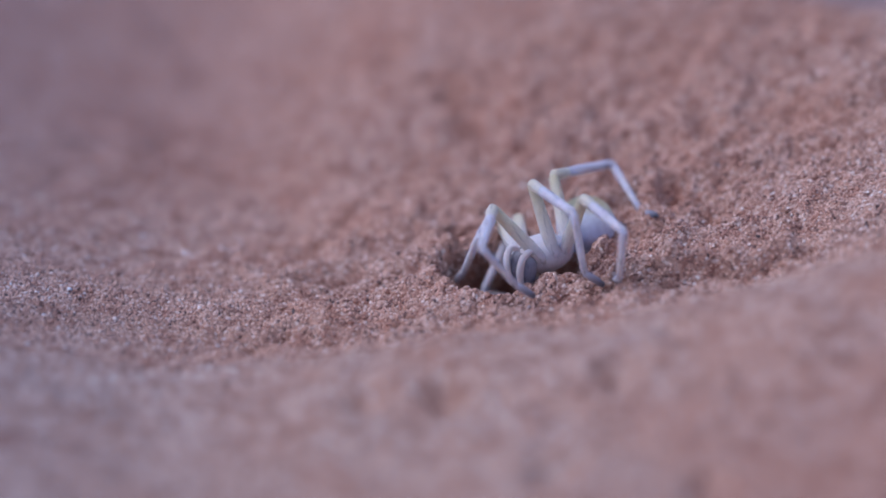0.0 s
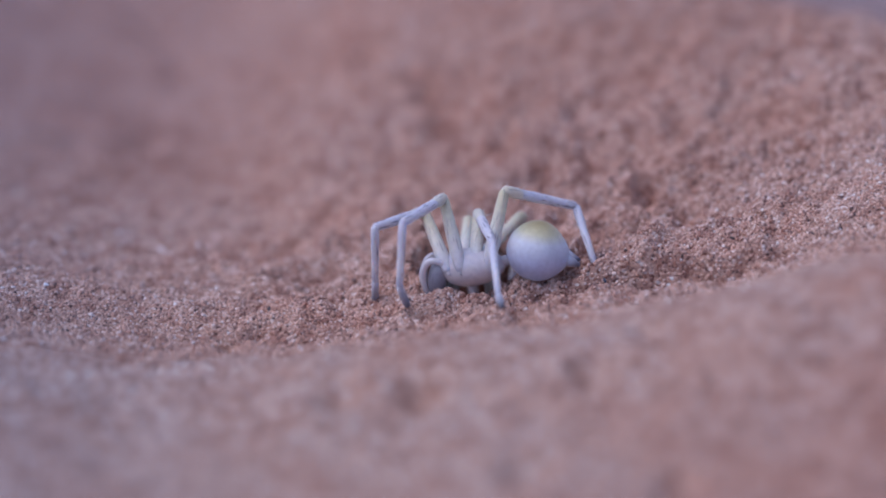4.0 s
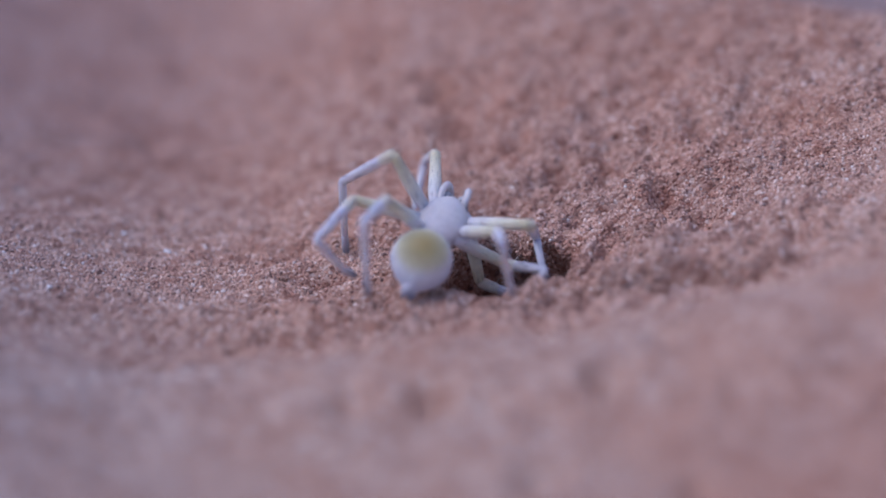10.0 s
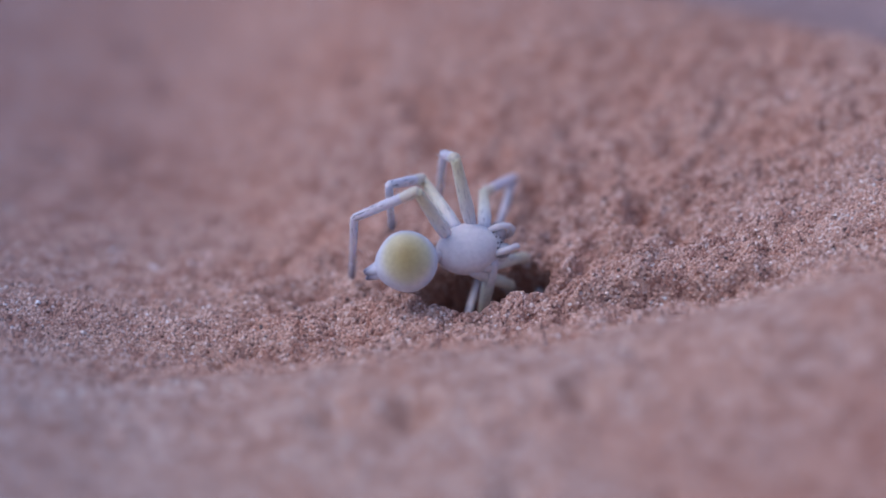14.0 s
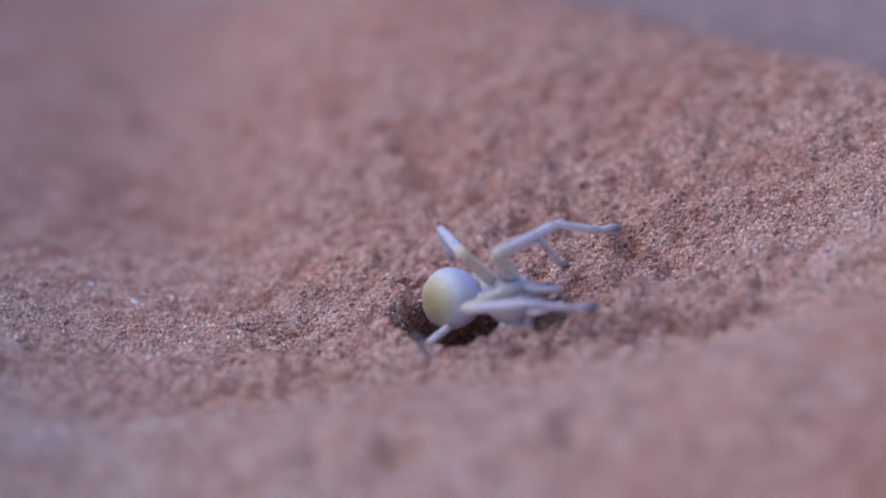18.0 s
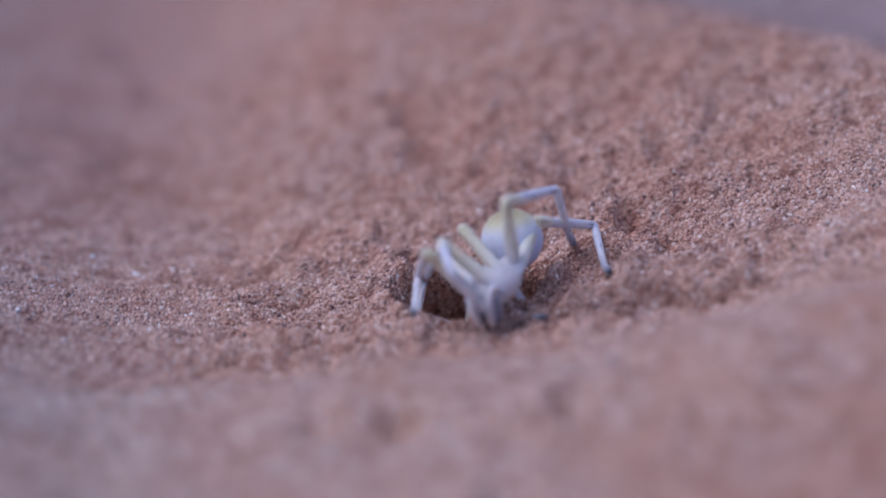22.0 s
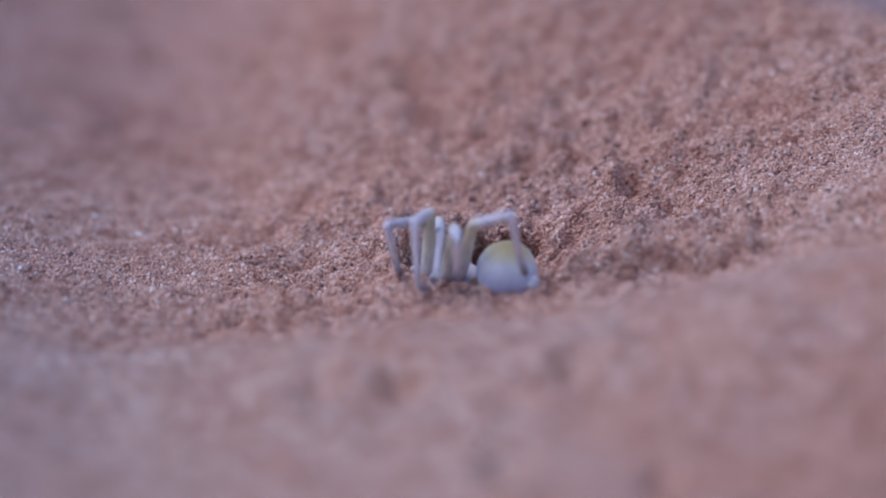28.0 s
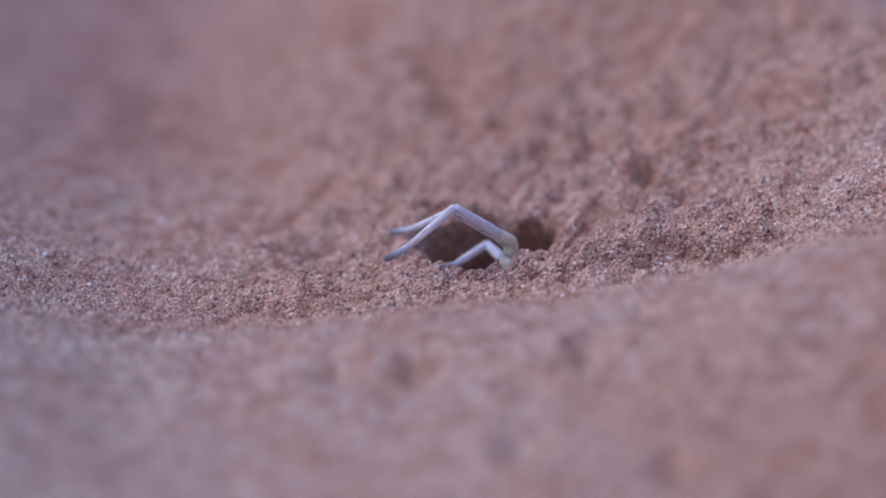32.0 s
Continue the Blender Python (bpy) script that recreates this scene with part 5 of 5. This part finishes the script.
    stance(23, (5.4, -2.6, 2.5), -99, -3, 7,
           (-2.2, -3.8, 8.2, -4.4, -15.5, 9.9, 0.3, -8.8, -0.7), (2.5, 3.3, 8.6, 7.7, -7.4, 7.4, 12.7, -18.6, 4.0), (8.6, -8.2, 12.2, 15.9, 0.1, 7.4, 20.4, -11.5, 5.2), (3.8, -5.0, 12.1, 12.0, 3.7, 13.3, 17.8, 10.5, 4.4),
           (-1.2, 5.1, 2.1, -2.6, 14.9, -4.7, -3.1, 1.7, -4.0), (-3.5, 7.0, 6.6, -5.2, 12.6, -3.7, -5.5, -0.3, -5.0), (1.4, 2.1, -10.3, -2.2, 13.1, -7.5, -0.2, 4.0, -16.6), (2.5, 2.2, -9.6, 4.3, 14.0, -8.3, 1.8, 4.2, -16.6))
    stance(23.5, (5.2, -1.2, -0.2), -109, -21, 8,
           (-1.3, -0.3, 5.9, -5.7, -11.2, 8.5, 0.2, -5.8, -1.7), (1.9, 2.2, 7.0, 6.7, -8.7, 8.6, 11.3, -19.2, 4.4), (9.4, -0.6, 9.8, 18.2, 6.4, 5.7, 18.7, -6.4, 2.8), (2.0, 0.6, 9.9, 10.8, 8.1, 13.1, 16.4, 15.2, 4.3),
           (-0.5, 0.6, -14.0, -7.2, 6.1, -5.7, -1.8, 1.6, -16.8), (-3.4, 6.9, 6.2, -5.5, 13.3, -3.7, -5.8, 0.4, -4.9), (1.7, 2.6, -11.8, -2.2, 13.3, -8.1, 0.0, 3.8, -16.8), (3.1, 2.3, -10.7, 4.3, 14.1, -9.0, 1.9, 3.9, -16.7))
    stance(24, (5.9, -0.8, 1.1), -125, -17, 15,
           (-0.7, -2.0, 9.5, -5.1, -13.1, 9.9, 0.3, -8.6, -0.7), (1.6, -0.5, 10.6, 1.7, -12.5, 9.7, 3.7, -23.5, 3.8), (12.2, -5.6, 11.9, 18.5, 1.9, 4.8, 16.1, -10.7, 4.7), (7.1, -0.4, 13.4, 17.0, -6.9, 15.3, 21.7, -2.1, 4.5),
           (-2.1, 8.2, 1.4, -3.2, -3.7, 2.8, -1.6, -16.5, 3.0), (-5.1, 7.4, -1.7, -5.6, -4.3, 0.5, -4.2, -16.9, 1.4), (3.9, 2.3, -9.8, 0.3, 13.5, -7.4, 1.2, 4.3, -16.6), (5.2, 1.3, -8.7, 6.3, 13.2, -8.2, 3.1, 3.8, -16.7))
    stance(24.5, (5.0, -0.8, 0.4), -143, -17, 10,
           (-1.9, -4.3, 8.9, -5.7, -15.6, 10.3, -0.1, -10.0, -0.1), (0.0, 0.7, 8.9, 1.3, -11.2, 7.5, 4.6, -22.5, 2.9), (4.5, -6.6, 11.0, 9.3, 1.2, 3.2, 12.4, -11.3, 1.4), (5.7, -0.1, 12.2, 15.8, -6.3, 14.3, 20.8, -0.4, 3.9),
           (-0.6, 10.1, 4.5, -2.2, -1.8, 4.6, 0.6, -14.3, 2.9), (-1.2, 10.8, 5.2, -6.4, 1.1, 0.5, -2.3, 3.6, -11.7), (3.6, 2.2, -10.4, 1.7, 13.6, -7.1, 1.5, 4.5, -16.5), (5.0, 1.2, -9.4, 7.5, 12.8, -7.8, 3.5, 3.8, -16.5))
    stance(26.5, (1.5, -0.8, -1.3), -205, -26, 3,
           (-3.3, -0.8, 6.9, -5.9, -12.1, 9.8, -4.4, -7.0, -1.9), (-2.7, 1.7, 6.9, -1.4, -10.2, 6.6, -0.5, -23.0, 5.2), (3.9, 6.5, 3.3, 6.1, -5.0, 5.7, 9.0, -17.3, 2.3), (2.3, -6.0, 10.0, 12.2, -11.8, 13.5, 18.3, -6.3, 3.1),
           (-3.6, 12.2, -0.8, -9.5, 2.6, 3.2, -5.1, -9.0, 0.1), (2.4, 3.4, -13.6, 3.1, 13.8, -7.7, 1.5, 4.3, -16.6), (3.8, 2.3, -12.5, 9.4, 12.3, -8.9, 3.4, 3.6, -16.6), (4.2, 0.8, -11.4, 12.8, 9.0, -9.7, 4.1, 2.2, -16.7))
    stance(27, (1.0, -1.2, -1.3), -189, -30, 4,
           (-2.8, -3.0, 8.4, -5.8, -14.3, 11.0, -4.3, -10.1, -0.9), (-1.5, 4.9, 4.9, -1.1, -7.1, 6.0, -0.3, -19.7, 4.9), (2.8, 5.4, 4.6, 6.3, -6.0, 5.7, 8.5, -18.3, 2.8), (2.4, -7.0, 10.6, 11.7, -13.2, 14.2, 18.2, -8.1, 3.3),
           (-4.5, -1.2, 7.2, -7.9, -12.0, 10.5, -8.3, -2.4, 0.8), (1.2, 3.4, -13.8, 0.5, 13.8, -7.7, 0.5, 4.1, -16.7), (2.9, 2.8, -12.5, 7.3, 13.4, -9.2, 2.5, 3.8, -16.7), (3.8, 1.8, -11.4, 12.1, 10.4, -10.2, 3.7, 2.7, -16.7))
    stance(27.5, (0.6, 1.0, -2.2), -208, -22, 2,
           (-2.0, 4.5, 6.0, -4.4, -7.0, 8.7, -3.4, -2.8, -3.6), (-1.6, 0.9, 7.5, -2.3, -11.1, 7.3, -1.5, -24.0, 5.9), (2.4, -5.3, 7.9, 4.3, -16.9, 10.4, -0.8, -19.0, -1.3), (1.8, -3.1, 9.4, 8.0, -12.9, 12.5, 10.4, -6.0, 1.3),
           (-5.1, 3.0, 5.1, -9.5, -7.5, 8.9, -7.8, 0.0, -1.6), (1.6, 4.1, -14.3, 4.9, 13.8, -8.2, 1.6, 4.3, -16.6), (3.1, 3.3, -13.3, 11.1, 11.4, -9.5, 3.4, 3.5, -16.6), (3.5, 2.0, -12.3, 13.9, 7.7, -10.4, 3.9, 2.2, -16.6))
    stance(28, (0.1, 1.2, -3.0), -216, -14, 3,
           (-3.4, -0.5, 7.4, -5.4, -11.9, 10.3, -3.6, -8.2, -1.7), (-2.2, 8.8, 2.9, -1.8, -2.9, 5.1, -2.8, -15.4, 3.0), (0.0, -6.4, 7.2, 0.5, -18.0, 10.0, 0.5, -8.2, 0.6), (2.6, -6.2, 7.8, 7.7, -15.8, 12.8, 10.1, -8.8, 1.5),
           (-4.3, 0.6, 5.7, -9.2, -9.8, 9.0, -7.4, -1.6, -1.5), (3.3, 4.0, -14.8, 4.2, 14.5, -9.2, 2.0, 3.9, -16.7), (5.4, 2.2, -13.9, 9.7, 12.8, -10.6, 3.6, 2.9, -16.6), (4.8, 0.6, -13.4, 13.3, 8.8, -11.3, 3.8, 1.6, -16.6))
    stance(28.5, (2.8, 1.2, -7.7), -132, 18, 2,
           (2.2, 0.7, 3.0, -4.8, -6.8, 9.2, -9.3, -2.2, -2.0), (2.0, 4.5, 0.9, -0.6, -6.1, 5.8, -2.8, -18.5, 3.3), (3.1, 0.7, 1.8, 13.3, -5.5, 3.0, 1.0, -4.0, -0.6), (5.0, 2.5, 1.6, 9.5, -6.5, 8.1, 10.4, 1.0, -2.3),
           (-1.4, -0.2, 3.3, -7.6, -9.3, 8.0, -8.1, 0.5, -0.6), (-8.6, 6.4, -13.2, 1.9, 10.3, -17.3, -3.9, 0.0, -22.3), (-5.5, 10.9, -13.7, 6.0, 9.6, -17.0, -3.2, 2.3, -22.4), (1.0, 14.1, -15.1, 9.3, 5.4, -15.6, -1.2, 4.6, -22.9))
    stance(29, (5.1, 1.6, -6.2), -141, 47, 2,
           (1.5, -5.2, 5.1, -3.6, -12.1, 9.7, -9.2, -6.2, -1.5), (1.5, 6.3, 0.0, -0.5, -5.3, 4.1, -2.8, -17.9, 3.4), (5.7, 7.5, -15.8, 12.1, -2.7, -15.1, 2.1, 2.5, -21.7), (5.5, -0.9, 1.5, 8.4, -8.5, 8.3, 10.1, -2.9, -0.8),
           (-1.5, -3.9, 3.1, -4.5, -14.8, 7.4, -9.1, -5.3, -0.9), (-6.8, 5.2, -11.8, 0.3, 12.3, -18.2, -2.5, 0.1, -21.0), (-4.5, 10.0, -12.9, 6.8, 10.5, -17.0, -2.3, 2.5, -21.4), (1.5, 14.0, -14.2, 10.3, 5.9, -15.3, -0.6, 4.2, -22.1))
    stance(29.5, (5.8, 1.0, -7.6), -161, 70, 1,
           (3.4, -3.8, 4.2, -3.9, -11.6, 9.6, -9.5, -5.3, -0.6), (3.3, 6.9, -1.3, 0.6, -3.7, 3.7, -2.8, -15.5, 2.3), (2.6, 6.7, -15.8, 11.0, -1.8, -16.1, 0.7, 1.7, -23.0), (7.4, 0.5, -0.4, 9.8, -8.2, 7.4, 10.1, 0.5, -1.7),
           (3.0, -1.2, 3.8, -3.7, -10.3, 7.9, -11.5, -1.0, 2.4), (-5.3, 7.0, -11.4, 1.5, 12.8, -19.4, -1.9, 0.6, -21.8), (-2.2, 11.8, -12.8, 8.3, 9.9, -18.1, -1.4, 2.7, -22.3), (5.2, 14.9, -12.1, 11.3, 6.1, -17.4, 0.0, 3.4, -22.8))
    stance(30, (6.3, 0.6, -8.6), -174, 80, 0,
           (3.7, -6.8, 3.9, -3.6, -13.6, 10.5, -9.7, -7.6, 0.1), (3.7, 6.9, -2.1, 0.4, -3.4, 3.3, -2.8, -15.7, 2.6), (-1.4, 5.4, -13.0, 8.8, 0.2, -16.8, -0.1, 0.5, -26.0), (8.3, -8.3, -2.8, 9.5, -15.0, 5.5, 8.3, -5.1, 0.3),
           (3.5, -3.2, 3.3, -3.6, -10.8, 9.3, -11.2, -1.7, 3.0), (-3.9, 8.2, -11.2, 2.3, 12.6, -20.5, -1.3, 0.8, -23.9), (-1.0, 12.6, -11.6, 8.1, 10.2, -19.2, -0.3, 2.2, -24.5), (7.5, 13.6, -7.6, 9.9, 8.4, -18.1, 1.5, 1.8, -25.0))
    stance(30.5, (4.8, 0.9, -10.1), -175, 81, 0,
           (5.3, -3.5, 2.3, -3.8, -8.2, 8.6, -11.7, -2.3, -0.5), (4.5, -5.0, 0.2, 1.0, 6.5, -1.0, -3.4, -5.7, -0.9), (2.0, 9.2, -11.5, 8.0, 0.3, -16.9, 0.2, 0.5, -26.9), (10.5, 7.7, -8.2, 11.5, 2.7, -19.0, 0.8, 0.9, -25.7),
           (4.6, -1.0, 1.5, -3.3, -7.3, 7.9, -11.7, 1.0, 2.5), (-5.0, 9.6, -11.8, 2.8, 12.2, -20.6, -1.6, 0.9, -24.7), (1.0, 14.9, -10.8, 7.6, 10.2, -19.6, -0.4, 2.0, -25.3), (10.5, 11.5, -7.5, 9.9, 8.7, -19.2, 1.4, 1.5, -25.4))
    stance(31, (5.2, 1.5, -10.9), -175, 83, 0,
           (5.2, -4.8, 2.3, -3.2, -9.5, 9.5, -12.1, -5.1, 0.3), (3.8, -5.9, 0.2, 1.8, 5.7, -1.0, -3.8, -6.5, -0.8), (-0.5, 6.2, -7.3, 5.9, 1.7, -16.4, 1.4, -0.3, -28.3), (10.1, 6.8, -6.9, 10.5, 3.5, -18.4, 1.7, 0.5, -27.2),
           (4.7, -1.9, 1.5, -3.1, -7.9, 8.3, -11.5, 0.5, 2.1), (-5.0, 9.3, -11.4, 1.8, 12.1, -20.9, -1.0, 0.9, -26.2), (0.0, 14.1, -9.2, 5.8, 10.8, -19.2, 0.7, 1.9, -26.8), (9.9, 10.4, -6.2, 9.1, 8.4, -18.0, 2.3, 2.1, -26.9))
    stance(32, (6.2, 1.7, -11.1), -176, 83, 0,
           (6.0, -3.4, 2.5, -2.4, -8.5, 9.4, -12.2, -6.1, 0.4), (5.4, -6.0, -0.0, 2.4, 5.5, -1.1, -4.3, -6.2, -0.7), (-2.1, 4.3, -8.9, 6.4, 1.2, -16.8, 1.0, -0.1, -28.3), (8.7, 7.3, -6.4, 10.1, 3.6, -17.8, 2.0, 0.5, -27.2),
           (5.5, -1.1, 1.6, -2.7, -6.9, 8.3, -11.6, 1.0, 2.0), (-4.2, 8.7, -11.2, 1.7, 12.3, -21.0, -0.9, 0.9, -25.9), (-0.9, 12.9, -9.7, 6.1, 10.8, -19.2, 0.7, 1.9, -26.6), (8.2, 10.8, -5.5, 8.8, 8.4, -17.3, 2.6, 2.2, -26.8))

    times = np.array([k[0] for k in keys])
    values = np.array([k[1] for k in keys], float)
    slopes = np.gradient(values, times, axis=0)
    steps = np.diff(values, axis=0) / np.diff(times)[:, None]
    for i in range(1, len(times) - 1):
        turn = steps[i - 1] * steps[i] <= 0
        cap = 2.0 * np.minimum(abs(steps[i - 1]), abs(steps[i]))
        slopes[i] = np.where(turn, 0, np.clip(slopes[i], -cap, cap))
    slopes[0], slopes[-1] = 0, 0

    def at(t):
        i = int(np.clip(np.searchsorted(times, t) - 1, 0, len(times) - 2))
        d = times[i + 1] - times[i]
        u = (t - times[i]) / d
        return ((1 + 2 * u) * (1 - u) ** 2 * values[i] + u * (1 - u) ** 2 * d * slopes[i]
                + u * u * (3 - 2 * u) * values[i + 1] + u * u * (u - 1) * d * slopes[i + 1])

    body_rows = []
    rows = [[[], [], [], []] for _ in LEGS]
    last = {}
    for k in range(321):
        t = k * 0.1
        v = at(t)
        centre = Vector(v[:3])
        body = pose(*(centre * MM), v[5], -v[4], v[3])
        body_rows.append((t, body))
        back = body.inverted()
        for j, (side, n) in enumerate(LEGS):
            bx, by = COXAE[n]
            hip = (body @ Vector((bx * MM, by * side * MM, 0.2 * MM))) / MM
            knee, ankle, foot = (Vector(v[6 + 9 * j + 3 * i:9 + 9 * j + 3 * i]) for i in range(3))
            knee = hip + (knee - hip).normalized() * FEMUR
            ankle = knee + (ankle - knee).normalized() * TIBIA
            reach = foot - ankle
            d = min(max(reach.length, 12.7), METATARSUS + TARSUS - 0.05)
            way = reach.normalized()
            foot = ankle + way * d
            # the foot bends where the metatarsus ends
            a = (METATARSUS ** 2 - TARSUS ** 2 + d * d) / (2 * d)
            b = math.sqrt(max(METATARSUS ** 2 - a * a, 0))
            down = Vector((0, 0, -1))
            sag = down - way * down.dot(way)
            if sag.length < 0.05:
                sag = (hip - ankle) - way * (hip - ankle).dot(way)
            sole = ankle + way * a + sag.normalized() * b
            for i, (p, q) in enumerate(((hip, knee), (knee, ankle), (ankle, sole), (sole, foot))):
                start = back @ (p * MM)
                aim = (back.to_3x3() @ (q - p)).normalized()
                if (j, i) in last:
                    old, turn = last[j, i]
                    turn = old.rotation_difference(aim) @ turn
                else:
                    turn = Vector((0, 0, 1)).rotation_difference(aim)
                last[j, i] = (aim, turn)
                rows[j][i].append((t, Matrix.Translation(start) @ turn.to_matrix().to_4x4()))
    walk(SPIDER, body_rows)
    for leg, tracks in zip(SPIDER_LEGS, rows):
        for segment, track in zip(leg, tracks):
            walk(segment, track)


motions()
